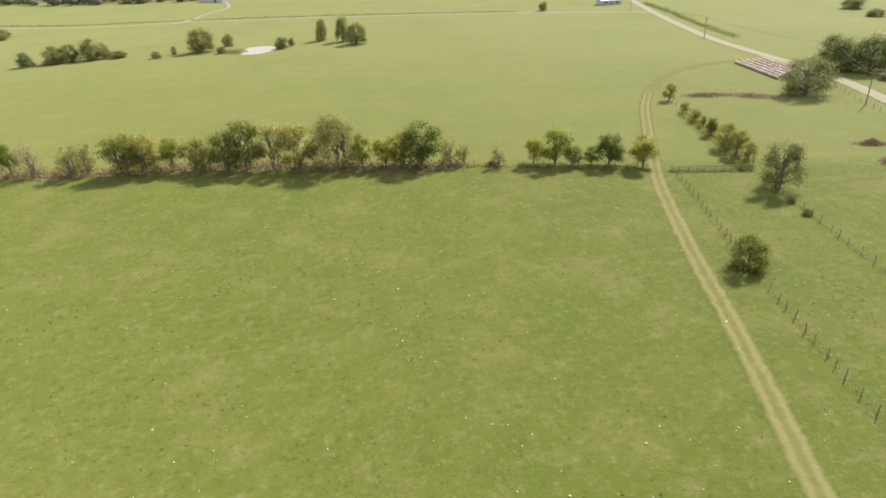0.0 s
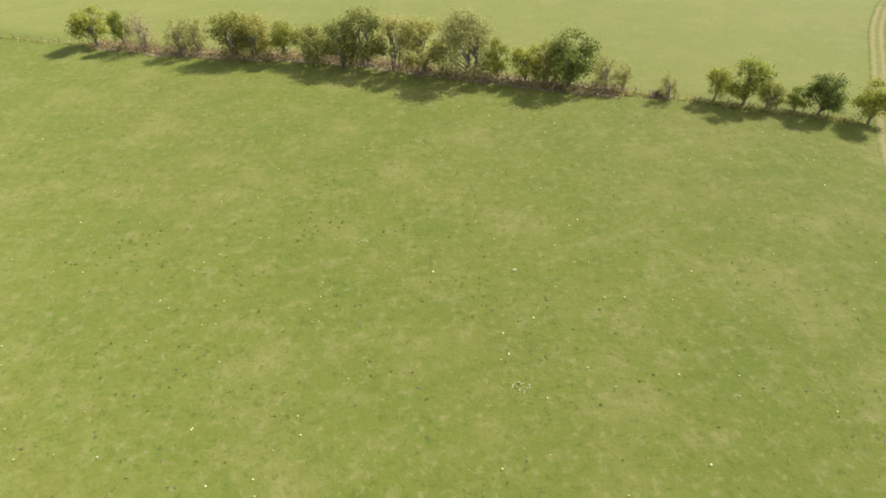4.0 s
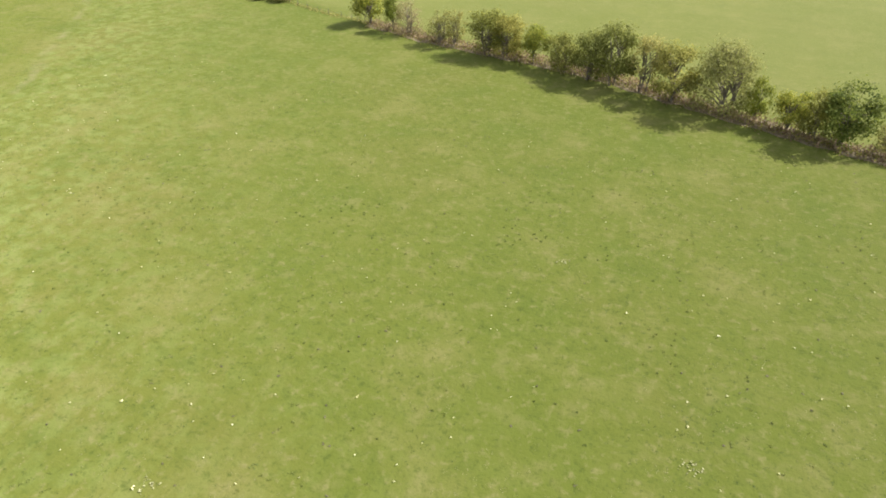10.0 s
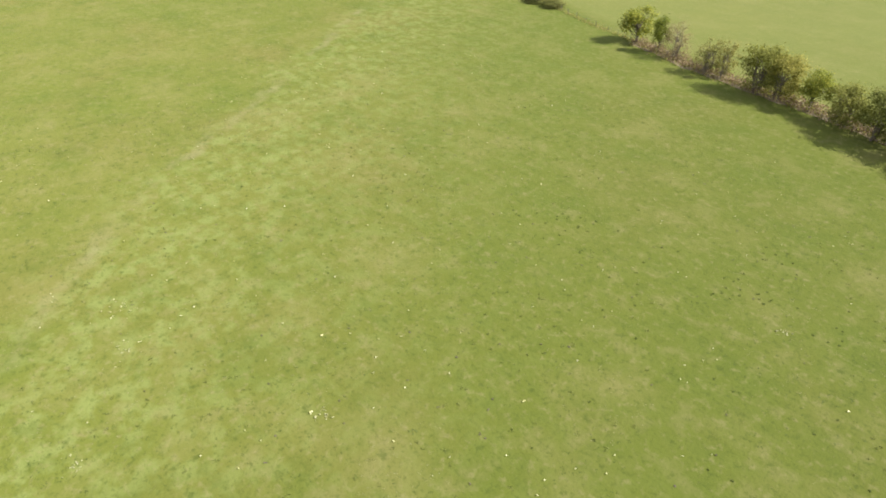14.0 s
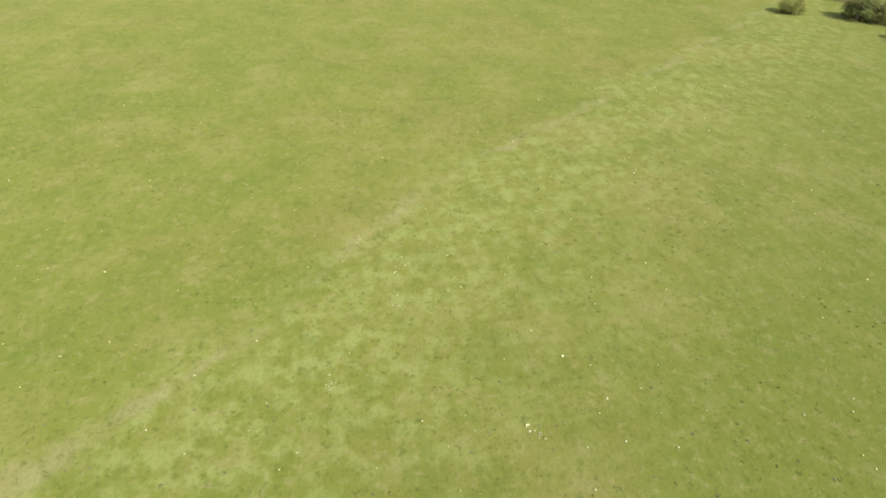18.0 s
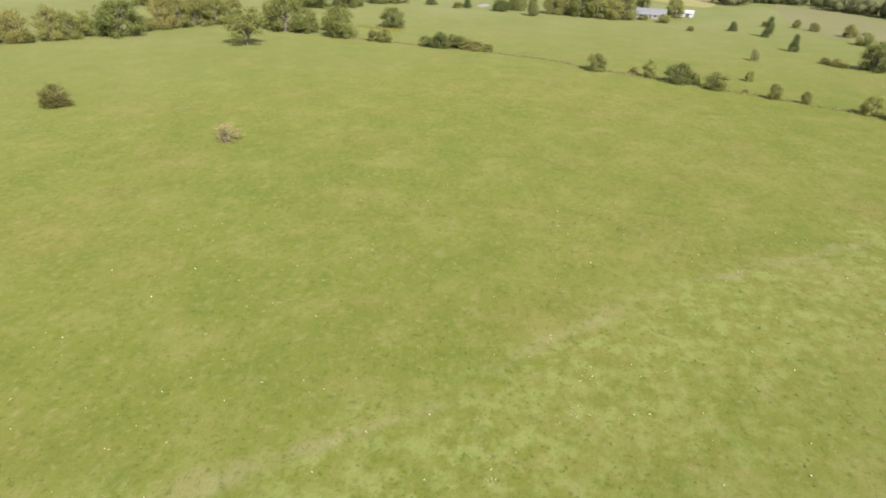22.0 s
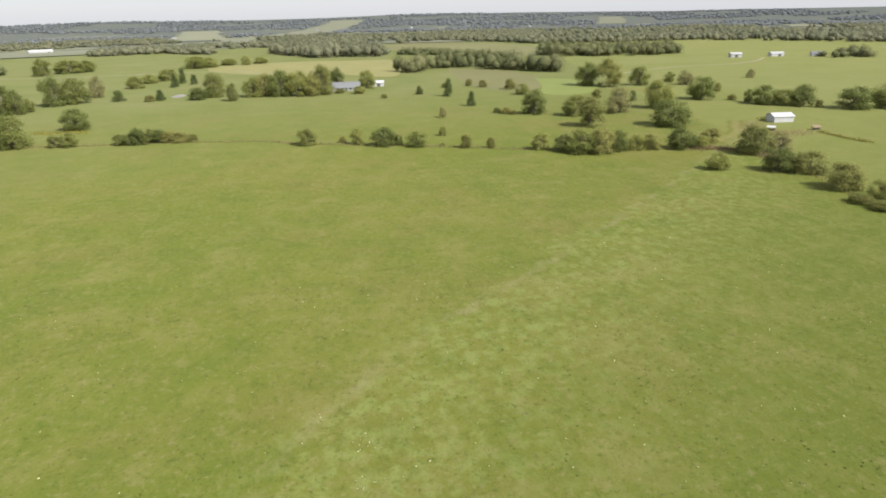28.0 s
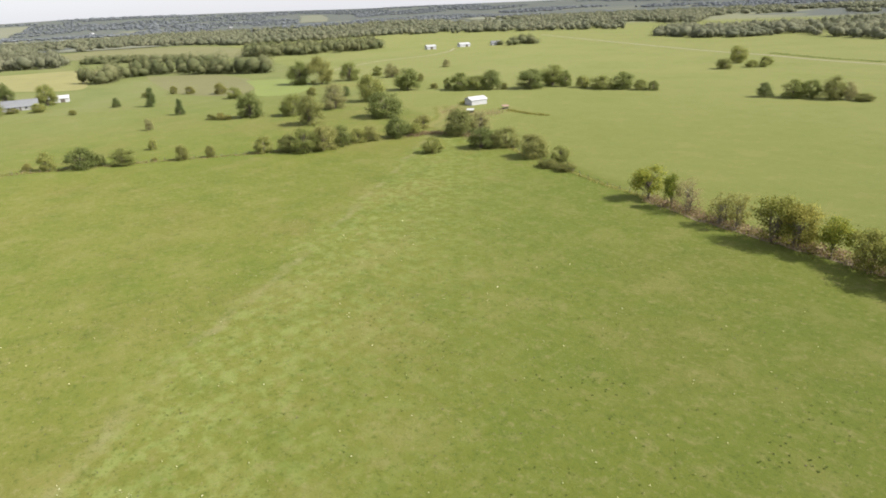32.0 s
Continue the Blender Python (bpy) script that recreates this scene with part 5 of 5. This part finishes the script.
scrub("undergrowth", [(-303, -96), (-290, -40), (-277, 3), (-262, 23), (-239, 65), (-214, 106), (-200, 140)], 0.8, 2600, 0.22, 0.8, LEAF["s"], "rough weeds along the western fence line")
scrub("undergrowth", [(-303, -96), (-290, -40), (-277, 3), (-262, 23), (-239, 65), (-214, 106), (-200, 140)], 1.2, 2200, 0.22, 0.6, DRY_BRUSH, "dry tan weeds along the western fence line")
scrub("undergrowth", [(74.2, 88.1), (81.2, 85.6), (90.2, 82.4)], 0.4, 900, 0.15, 0.6, LEAF["b"], "weeds climbing the short gate fence")
scrub("undergrowth", [(74.2, 85.5), (67.6, 64.2), (60.6, 42.3), (57.0, 29.2), (53.7, 17.8), (50.6, 6.5)], 0.4, 1500, 0.11, 0.4, LEAF["s"], "long pale grass along the track fence")
scrub("undergrowth", [(88, 75), (84.7, 59.6), (80.2, 42.8)], 0.4, 700, 0.13, 0.5, LEAF["s"], "weeds along the old paddock fence")
scrub("undergrowth", [(89.5, 84), (93.5, 92), (98, 108), (104, 129)], 1.2, 4000, 0.2, 1.6, LEAF["o"], "briars and brush along the lane fence")
scrub("undergrowth", [(-193, 157), (-190, 166), (-178, 172), (-160, 170)], 1.8, 3000, 0.25, 1.5, DRY_BRUSH, "dry brush between trees at the field corner")
scrub("undergrowth", [(-202, 225), (-185, 223), (-178, 224)], 0.8, 1300, 0.22, 0.9, LEAF["b"], "olive-brown weeds along the barnyard fence")
scrub("undergrowth", [(242, 389), (230, 341), (217, 299), (208, 268), (200, 234)], 1.0, 2600, 0.3, 2.2, LEAF["d"], "bushes and tall weeds along the road verge")
scrub("undergrowth", [(-232, 219), (-214, 205), (-204, 212), (-206, 222)], 4.0, 2600, 0.2, 0.25, DRY_BRUSH, "trampled dry weeds and litter around the barnyard")
scrub("undergrowth", [(-236, 228), (-240, 238)], 1.5, 900, 0.25, 1.6, LEAF["o"], "weeds growing behind the white barn")

scrub("undergrowth", [(-31, 318), (-27, 311), (-24, 314)], 1.6, 900, 0.3, 2.2, LEAF["p"], "orange-brown dry weeds on the pond bank")
scrub("undergrowth", [(-345, -97), (-337, -88), (-340, -78), (-329, -74)], 2.4, 800, 0.3, 0.6, YELLOW_WEEDS, "patch of yellow-orange flowering weeds beside the fence")


scrub("undergrowth", [(-212, 545), (-150, 510), (-73, 490), (0, 466), (76, 434), (150, 398)], 1.2, 3200, 0.35, 1.3, LEAF["d"], "dark weeds along the county road fence")


def branch_mesh():
    verts, faces = [], []
    bend = rng.uniform(-0.3, 0.3, 2)
    tube(verts, faces, [(-1.4, 0, 0), (0, bend[0], 0.1), (1.3, bend[1], 0.03)], (0.055, 0.045, 0.015), 5)
    return mesh_from("branch", verts, faces, PALE_BARK)


BRANCHES = [branch_mesh() for _ in range(4)]


def brush_pile(x, y, long, wide, high, turn, label):
    """A heap of dead branches: crossing sticks with dry twigs between."""
    ob = thing("brush_pile", pose(x, y, 0, 0, 0, turn), label, "brush pile", "brush piles")
    for _ in range(26):
        px, py = rng.normal() * long * 0.25, rng.normal() * wide * 0.25
        top = high * max(0.15, 1 - (2 * px / long) ** 2 - (2 * py / wide) ** 2) * rng.uniform(0.1, 0.8)
        branch = part("branch", BRANCHES[int(rng.integers(4))], None, ob)
        branch.matrix_local = pose(px, py, top, rng.normal() * 8, rng.normal() * 8, rng.uniform(0, 360))
    n = 1600
    q = rng.normal(size=(n, 2)) * (long * 0.24, wide * 0.24)
    top = high * np.exp(-((q[:, 0] / (long * 0.33)) ** 2 + (q[:, 1] / (wide * 0.33)) ** 2))
    quads, around = leaves(np.column_stack([q, np.abs(top * rng.uniform(0.1, 1.0, n)) + 0.05]), 0.2, 0.3)
    part("brush", mesh_from("brush", quads, around, DRY_BRUSH), None, ob)
    return ob


brush_pile(122, 144.5, 14, 6, 0.9, -16, "long heap of brown dead branches on grass")
brush_pile(133.5, 138, 15, 7, 1.0, -38, "long heap of reddish-brown dead branches on grass")
brush_pile(126.8, 88.2, 6, 3, 1.5, -20, "heap of grey dead branches on grass")
brush_pile(121, 76.5, 6, 4, 1.2, 20, "low heap of reddish dead branches on grass")
brush_pile(39.2, 105.6, 3.2, 2.0, 1.2, -20, "small heap of dead branches against the fence")


# ---- farm buildings ----
def gable_house(name, x, y, long, wide, eave, ridge, turn, wall, roof, label, category, doors=(), windows=(), group=""):
    """A gabled building: four wall slabs, two overhanging roof slabs, ridge cap, door leaves and windows set into the front."""
    ob = thing(name, pose(x, y, lie(x, y), 0, 0, turn), label, category, group)
    t = 0.18
    for side in (-1, 1):
        bm = box(bmesh.new(), -long / 2, side * wide / 2 - t / 2, 0, long / 2, side * wide / 2 + t / 2, eave)
        part("side_wall", bm, wall, ob)
        bm = bmesh.new()
        outline = [(-wide / 2 + t / 2, 0), (wide / 2 - t / 2, 0), (wide / 2 - t / 2, eave), (0, ridge), (-wide / 2 + t / 2, eave)]
        near = [bm.verts.new((side * (long / 2 - t), a, b)) for a, b in outline]
        far = [bm.verts.new((side * long / 2, a, b)) for a, b in outline]
        bm.faces.new(near), bm.faces.new(far[::-1])
        for k in range(5):
            bm.faces.new((near[k], far[k], far[(k + 1) % 5], near[(k + 1) % 5]))
        bmesh.ops.recalc_face_normals(bm, faces=bm.faces)
        part("gable_wall", bm, wall, ob)
        bm = bmesh.new()
        drop = (ridge - eave) / (wide / 2) * 0.4
        outer, inner = side * (wide / 2 + 0.4), 0
        pts = [(outer, eave - drop + 0.03), (inner, ridge + 0.03), (inner, ridge + 0.17), (outer, eave - drop + 0.17)]
        a = [bm.verts.new((-long / 2 - 0.4, p, q)) for p, q in pts]
        b = [bm.verts.new((long / 2 + 0.4, p, q)) for p, q in pts]
        bm.faces.new(a), bm.faces.new(b[::-1])
        for k in range(4):
            bm.faces.new((a[k], b[k], b[(k + 1) % 4], a[(k + 1) % 4]))
        bmesh.ops.recalc_face_normals(bm, faces=bm.faces)
        slab = part("roof", bm, roof, ob)
        n = max(4, int(long / 0.9))
        seams = bmesh.new()
        for k in range(n + 1):
            px = -long / 2 - 0.4 + (long + 0.8) * k / n
            rise = [(outer, eave - drop + 0.17), (inner, ridge + 0.17)]
            for q in (0,):
                v = [seams.verts.new((px + dx, p, z + dz)) for dx, dz in ((-0.03, 0), (0.03, 0), (0.03, 0.05), (-0.03, 0.05)) for p, z in rise]
                for i in range(4):
                    j = (i + 1) % 4
                    seams.faces.new((v[2 * i], v[2 * i + 1], v[2 * j + 1], v[2 * j]))
        part("roof_seams", seams, roof, slab)
    cap = box(bmesh.new(), -long / 2 - 0.42, -0.2, ridge + 0.1, long / 2 + 0.42, 0.2, ridge + 0.22, 0.03)
    part("ridge_cap", cap, roof, ob)
    for at, width, high, side in doors:
        leaf_at = side * (wide / 2 + t / 2)
        bm = box(bmesh.new(), at - width / 2, leaf_at - 0.02, 0, at + width / 2, leaf_at + side * 0.05, high)
        part("door", bm, DARK_WOOD, ob, "dark plank door")
    for at, width, sill, high, side in windows:
        leaf_at = side * (wide / 2 + t / 2)
        w = part("window", box(bmesh.new(), at - width / 2, leaf_at - 0.02, sill, at + width / 2, leaf_at + side * 0.03, sill + high), DARK_GLASS, ob)
        part("window_frame", box(bmesh.new(), at - width / 2 - 0.08, leaf_at - 0.02, sill - 0.1, at + width / 2 + 0.08, leaf_at + side * 0.06, sill), wall, w)
    return ob


gable_house("barn", -230.0, 231.5, 9.0, 6.8, 2.5, 3.7, 77, WHITE_METAL, WHITE_METAL, "white metal barn with a low gabled roof", "barn", doors=((-2.2, 2.8, 2.2, 1), (2.6, 1.1, 2.0, 1)))
gable_house("farmhouse", -457, 70, 19.0, 11.5, 2.3, 5.6, 80, GREY_WALL, GREY_ROOF, "white farmhouse with a grey metal roof among trees", "house", doors=((0, 1.0, 2.1, -1),), windows=((-6, 1.4, 1.0, 1.2, -1), (-3, 1.4, 1.0, 1.2, -1), (3, 1.4, 1.0, 1.2, -1), (6.5, 1.4, 1.0, 1.2, -1)))
gable_house("shed", -474, 95, 11, 7.5, 2.6, 4.0, 74, WHITE_METAL, WHITE_METAL, "white metal farm shed beside the farmhouse", "shed", doors=((2, 2.6, 2.2, -1),))
gable_house("shed", -573, 502, 11, 8, 3.2, 4.8, 68, WHITE_METAL, WHITE_METAL, "white metal shed on the far northern farm", "shed", doors=((0, 3, 2.8, -1),))
gable_house("shed", -562, 545, 13, 8, 2.8, 4.4, 70, WHITE_METAL, WHITE_METAL, "long white metal shed on the far northern farm", "shed", doors=((2, 3, 2.4, -1),))
gable_house("farmhouse", -538, 575, 12, 8, 2.8, 4.8, 60, WHITE_METAL, GREY_ROOF, "small white house on the far northern farm", "house", doors=((0, 1, 2.1, -1),))
gable_house("poultry_house", -1040, -436, 48, 11, 2.8, 4.4, 122, WHITE_METAL, WHITE_METAL, "long low white poultry house on a far farm", "shed", doors=((10, 3, 2.4, -1),))
gable_house("poultry_house", -1345, -345, 38, 12, 3.6, 6.0, 112, WHITE_METAL, WHITE_METAL, "long low white poultry house beyond dark woods", "shed", doors=((12, 3, 2.4, -1),))
gable_house("farmhouse", -725, -270, 10, 7, 2.6, 4.2, 110, WHITE_METAL, WHITE_METAL, "small white house by a far grove", "house", doors=((0, 1, 2.1, -1),))
gable_house("farmhouse", -674, -219, 7, 5, 2.5, 3.8, 110, WHITE_METAL, GREY_ROOF, "small white outbuilding on far pasture", "shed", doors=((0, 1, 2.1, -1),))
gable_house("poultry_house", -62, 655, 34, 11, 3.0, 4.8, -44, WHITE_METAL, WHITE_METAL, "long white metal shed beyond the county road", "shed", doors=((8, 3, 2.4, -1),))
gable_house("farmhouse", 222, 402, 15, 9, 2.9, 4.9, -4, WHITE_METAL, WHITE_METAL, "white roadside house with a pale roof", "house", doors=((0, 1, 2.1, -1),), windows=((-4, 1.4, 1.0, 1.2, -1), (4, 1.4, 1.0, 1.2, -1)))
gable_house("farmhouse", 238, 192, 12, 8, 2.8, 4.6, 20, WHITE_METAL, WHITE_METAL, "white house with a pale roof among roadside trees", "house", doors=((0, 1, 2.1, -1),), windows=((-4, 1.4, 1.0, 1.2, -1), (4, 1.4, 1.0, 1.2, -1)))
for k, (px, py) in enumerate([(-2050, -180), (-2400, 60), (-1950, 420), (-2500, 640), (-1750, 760), (-2200, -560), (-1480, 980), (-2700, 300), (-2300, 1050), (-1900, -900)]):
    gable_house("farmhouse", px, py, 15, 9, 3.0, 5.2, 40 + 31 * k, WHITE_METAL if k % 2 else GREY_WALL, GREY_ROOF if k % 3 else WHITE_METAL, "white farm building among distant woods", "house", group="distant farms")


def feeder(x, y, turn, label):
    """A small open livestock shelter: slanted roof sheet on four posts with a dark trough below."""
    ob = thing("livestock_shelter", pose(x, y, 0, 0, 0, turn), label, "shelter", "barnyard shelters")
    for sx in (-1, 1):
        for sy in (-1, 1):
            part("leg", box(bmesh.new(), sx * 1.4 - 0.06, sy * 0.9 - 0.06, 0, sx * 1.4 + 0.06, sy * 0.9 + 0.06, 1.5 + 0.2 * sy), DARK_WOOD, ob)
    bm = box(bmesh.new(), -1.7, -1.2, -0.04, 1.7, 1.2, 0.04, 0.01)
    roof = part("roof", bm, WHITE_METAL if turn < 60 else BROWN_ROOF, ob)
    roof.matrix_local = pose(0, 0, 1.56, 12)
    part("trough", box(bmesh.new(), -1.3, -0.5, 0.0, 1.3, 0.5, 0.7, 0.05), DARK_WOOD, ob)
    return ob


feeder(-213, 210.8, 40, "small pale-roofed livestock feeder in the barnyard")
feeder(-206.5, 228, 75, "small rusty-roofed livestock shelter in the barnyard")


def water_tower(x, y):
    ob = thing("water_tower", pose(x, y, lie(x, y)), "white water tower above distant woods", "water tower")
    verts, faces = [], []
    tube(verts, faces, [(0, 0, 0), (0, 0, 6), (0, 0, 22)], (3.2, 2.2, 2.2), 12)
    part("stem", mesh_from("stem", verts, faces, WHITE_METAL), None, ob)
    verts, faces = [], []
    tube(verts, faces, [(0, 0, 21), (0, 0, 24), (0, 0, 28), (0, 0, 31), (0, 0, 33)], (2.2, 6.5, 7.5, 6.0, 1.0), 16)
    part("tank", mesh_from("tank", verts, faces, WHITE_METAL), None, ob)


water_tower(-1702, -1400)
gable_house("mill_building", -1745, -1349, 34, 14, 6, 8.5, 130, WHITE_METAL, WHITE_METAL, "large white building beside the distant water tower", "building", doors=((6, 4, 4, -1),))


# ---- power line along the road ----
def utility_pole(x, y, turn):
    ob = thing("utility_pole", pose(x, y, lie(x, y), 0, 0, turn), "weathered wooden utility pole with a crossarm", "utility pole", "road power line")
    verts, faces = [], []
    tube(verts, faces, [(0, 0, -0.3), (0, 0, 5), (0.03, 0, 9.4)], (0.17, 0.14, 0.11), 8)
    part("pole", mesh_from("pole", verts, faces, POST), None, ob)
    part("crossarm", box(bmesh.new(), -1.1, -0.06, 8.75, 1.1, 0.06, 8.9, 0.01), POST, ob)
    for px in (-1.0, 0.0, 1.0):
        verts, faces = [], []
        base = 8.9 if px else 9.35
        tube(verts, faces, [(px, 0, base), (px, 0, base + 0.08), (px, 0, base + 0.17)], (0.04, 0.06, 0.03), 6)
        part("insulator", mesh_from("insulator", verts, faces, WHITE_METAL), None, ob)
    return ob


POLES = [(139, 72), (154.1, 117.2), (179, 157), (186.5, 240), (211, 352), (232, 420)]
for a, b in zip(POLES, POLES[1:] + [(250, 480)]):
    utility_pole(*a, math.degrees(math.atan2(b[1] - a[1], b[0] - a[0])) - 90)
verts, faces = [], []
for a, b in zip(POLES, POLES[1:]):
    side = np.array((b[1] - a[1], a[0] - b[0])) / math.hypot(b[0] - a[0], b[1] - a[1])
    for off, high in ((-1.0, 9.07), (0.0, 9.5), (1.0, 9.07)):
        line = []
        for k in range(13):
            s = k / 12
            line.append((a[0] + (b[0] - a[0]) * s + side[0] * off, a[1] + (b[1] - a[1]) * s + side[1] * off, high - 1.1 * 4 * s * (1 - s)))
        tube(verts, faces, line, [0.02] * 13, 3)
tagged(new("power_line", mesh_from("power_line", verts, faces, DARK_WOOD)), "dark sagging wires strung between the roadside poles", "power line")


# ---- hay bales in rows beside the road ----
def bale_mesh():
    bm = bmesh.new()
    bmesh.ops.create_cone(bm, cap_ends=True, segments=14, radius1=0.55, radius2=0.55, depth=1.45, matrix=pose(0, 0, 0.53, 90))
    bmesh.ops.bevel(bm, geom=[e for e in bm.edges if len(e.link_faces) == 2 and any(len(f.verts) > 6 for f in e.link_faces)], offset=0.1, segments=2, affect="EDGES")
    for v in bm.verts:
        v.co += 0.03 * noise.noise_vector(v.co * 2.5)
        v.co.z = max(v.co.z, 0.0)
    me = bpy.data.meshes.new("hay_bale")
    bm.to_mesh(me)
    bm.free()
    me.materials.append(HAY)
    return me


BALE = bale_mesh()
row_way = np.array((155.3 - 161.7, 150.2 - 182.7))
row_way /= np.linalg.norm(row_way)
for row in range(6):
    for k in range(19 - row):
        p = np.array((161.7, 183.5)) + np.array((2.5, 0.1)) * row + row_way * (1.62 * k) + rng.normal(size=2) * 0.06
        ob = new("hay_bale", BALE)
        ob.matrix_world = pose(p[0], p[1], 0, 0, 0, math.degrees(math.atan2(row_way[1], row_way[0])) - 90 + rng.normal() * 3)
        tagged(ob, "weathered round hay bale in a row beside the road", "hay bale", "rows of hay bales")


# ---- the turf itself ----
def turf(count, material, name, label, size, high, x0, x1, y0, y1, keep=-9.0, scale=0.16, tilt=0.9):
    """Tufts of short blades scattered over the pasture, thicker where the soil is richer."""
    spot = np.column_stack([rng.uniform(x0, x1, count * 3), rng.uniform(y0, y1, count * 3)])
    rich = np.array([noise.noise(Vector((x * scale, y * scale, 4.4))) for x, y in spot])
    spot = spot[rich > keep][:count]
    n = len(spot)
    blades = 4
    spot = np.repeat(spot, blades, axis=0) + rng.normal(size=(n * blades, 2)) * size * 0.5
    a = rng.uniform(0, 2 * math.pi, n * blades)
    out = np.column_stack([np.cos(a), np.sin(a)])
    across = np.column_stack([-np.sin(a), np.cos(a)]) * size * 0.28
    up = (high * rng.uniform(0.5, 1.2, n * blades))
    foot = np.column_stack([spot, np.full(n * blades, -0.01)])
    left, right = foot.copy(), foot.copy()
    left[:, :2] += across
    right[:, :2] -= across
    tip = foot.copy()
    tip[:, :2] += out * (size * tilt * rng.uniform(0.5, 1.6, n * blades))[:, None]
    tip[:, 2] += up
    verts = np.stack([left, right, tip], 1).reshape(-1, 3)
    faces = np.arange(3 * n * blades).reshape(-1, 3)
    return tagged(new(name, mesh_from(name, verts, faces, material)), label, "grass", kind="stuff")


turf(26000, BLADES, "grass_tufts", "short grazed grass tufts in yellow-green patches", 0.26, 0.02, -115, 72, -50, 108, -0.15)
turf(9000, BLADES, "grass_tufts", "coarser grass tufts over the western pasture", 0.40, 0.03, -215, -100, -95, 140, 0.0)
turf(5500, PALE_TUFTS, "grass_tufts", "small pale tufts of seeding grass", 0.20, 0.04, -115, 60, -45, 105, 0.05, 0.11)
turf(7000, DARK_TUFTS, "grass_tufts", "small dark green tufts of rank grass", 0.17, 0.06, -115, 60, -45, 105, 0.0, 0.13)
turf(70, WEEDS, "weeds", "dark green broad-leaved weeds in loose colonies", 0.36, 0.1, -115, 72, -50, 108, 0.33, 0.09, 0.9)
turf(3000, BLADES, "grass_tufts", "rank grass tufts in the paddock beyond the track", 0.28, 0.03, 56, 120, 5, 100, 0.0)


def scattered(name, count, material, size, label, category, x0, x1, y0, y1, z):
    spot = np.column_stack([rng.uniform(x0, x1, count), rng.uniform(y0, y1, count), np.full(count, z)])
    bits = np.repeat(spot, 4, axis=0) + rng.normal(size=(count * 4, 3)) * (size * 0.6, size * 0.6, 0.01)
    quads, around = leaves(bits, size, 2.5)
    quads[:, 2] = np.maximum(quads[:, 2], 0.01)
    return tagged(new(name, mesh_from(name, quads, around, material)), label, category, kind="stuff")



def weed_clumps(count, x0, x1, y0, y1):
    """Small leafy weeds the cattle leave standing, in loose colonies."""
    spot = np.column_stack([rng.uniform(x0, x1, count * 5), rng.uniform(y0, y1, count * 5)])
    near = np.array([noise.noise(Vector((x * 0.06, y * 0.06, 9.1))) for x, y in spot])
    spot = spot[near > 0.12][:count]
    bits = np.repeat(np.column_stack([spot, np.full(len(spot), 0.1)]), 7, axis=0) + rng.normal(size=(len(spot) * 7, 3)) * (0.11, 0.11, 0.05)
    bits[:, 2] = np.maximum(bits[:, 2], 0.03)
    quads, around = leaves(bits, 0.085, 1.2)
    return tagged(new("weeds", mesh_from("weeds", quads, around, WEEDS)), "small leafy green weeds left standing in the grass", "weeds", kind="stuff")


weed_clumps(1000, -120, 70, -55, 105)


def weed_colony(x, y, reach, count, size, label):
    """A loose colony of dark broad-leaved weeds round one place, each a small heap of leaves."""
    spot = np.column_stack([rng.normal(x, reach, count), rng.normal(y, reach * 0.8, count), np.full(count, size * 0.3)])
    bits = np.repeat(spot, 16, axis=0) + rng.normal(size=(count * 16, 3)) * (size * 0.6, size * 0.6, size * 0.15)
    bits[:, 2] = np.maximum(bits[:, 2], 0.03)
    quads, around = leaves(bits, size * 0.5, 2.2)
    return tagged(new("weeds", mesh_from("weeds", quads, around, DARK_WEEDS)), label, "weeds", kind="stuff")


for px, py, reach, count in [(-15.8, 66.5, 2.0, 20), (-42, 62, 3.5, 22), (1.0, 53.5, 1.6, 9), (-16.5, 76.3, 1.8, 9), (-5.3, 67.2, 3.0, 10), (-20, 45, 14, 22), (20, 50, 14, 18), (-75, 40, 14, 30), (-110, 50, 20, 30), (-70, -25, 20, 24), (70, 35, 6, 40), (73, 60, 6, 40)]:
    weed_colony(px, py, reach, count, 0.125, "colony of dark green broad-leaved weeds in grazed grass")


def bleached_patch(x, y, reach, count):
    """Bleached dead grass stalks lying flat in a ragged patch."""
    spot = np.column_stack([rng.normal(x, reach, count), rng.normal(y, reach, count), rng.uniform(0.03, 0.1, count)])
    quads, around = leaves(spot, 0.13, 2.5)
    quads[:, 2] = np.maximum(quads[:, 2], 0.012)
    return tagged(new("dead_stalks", mesh_from("dead_stalks", quads, around, STRAW)), "ragged patch of bleached dead stalks in green grass", "dead grass", kind="stuff")


for px, py, reach, count in [(7.1, 38.3, 0.5, 26), (-35.6, 19.1, 0.4, 18), (-10.4, 63.2, 0.45, 14), (-45.4, 0.4, 0.5, 14), (-63.6, 11.3, 1.2, 24), (-57.2, 9.7, 1.0, 20), (-132.4, 70.8, 2.2, 30)]:
    bleached_patch(px, py, reach, count)
scattered("pale_flowers", 620, FLOWERS, 0.072, "small pale weed flowers and bleached stalks in the grass", "flowers", -130, 70, -60, 105, 0.14)
scattered("pale_flowers", 80, FLOWERS, 0.10, "larger pale dry weed heads in the grass", "flowers", -120, 60, -50, 95, 0.15)
scattered("dung", 600, DUNG, 0.10, "dry dark dung pats scattered over the pasture", "dung", -130, 70, -60, 105, 0.05)
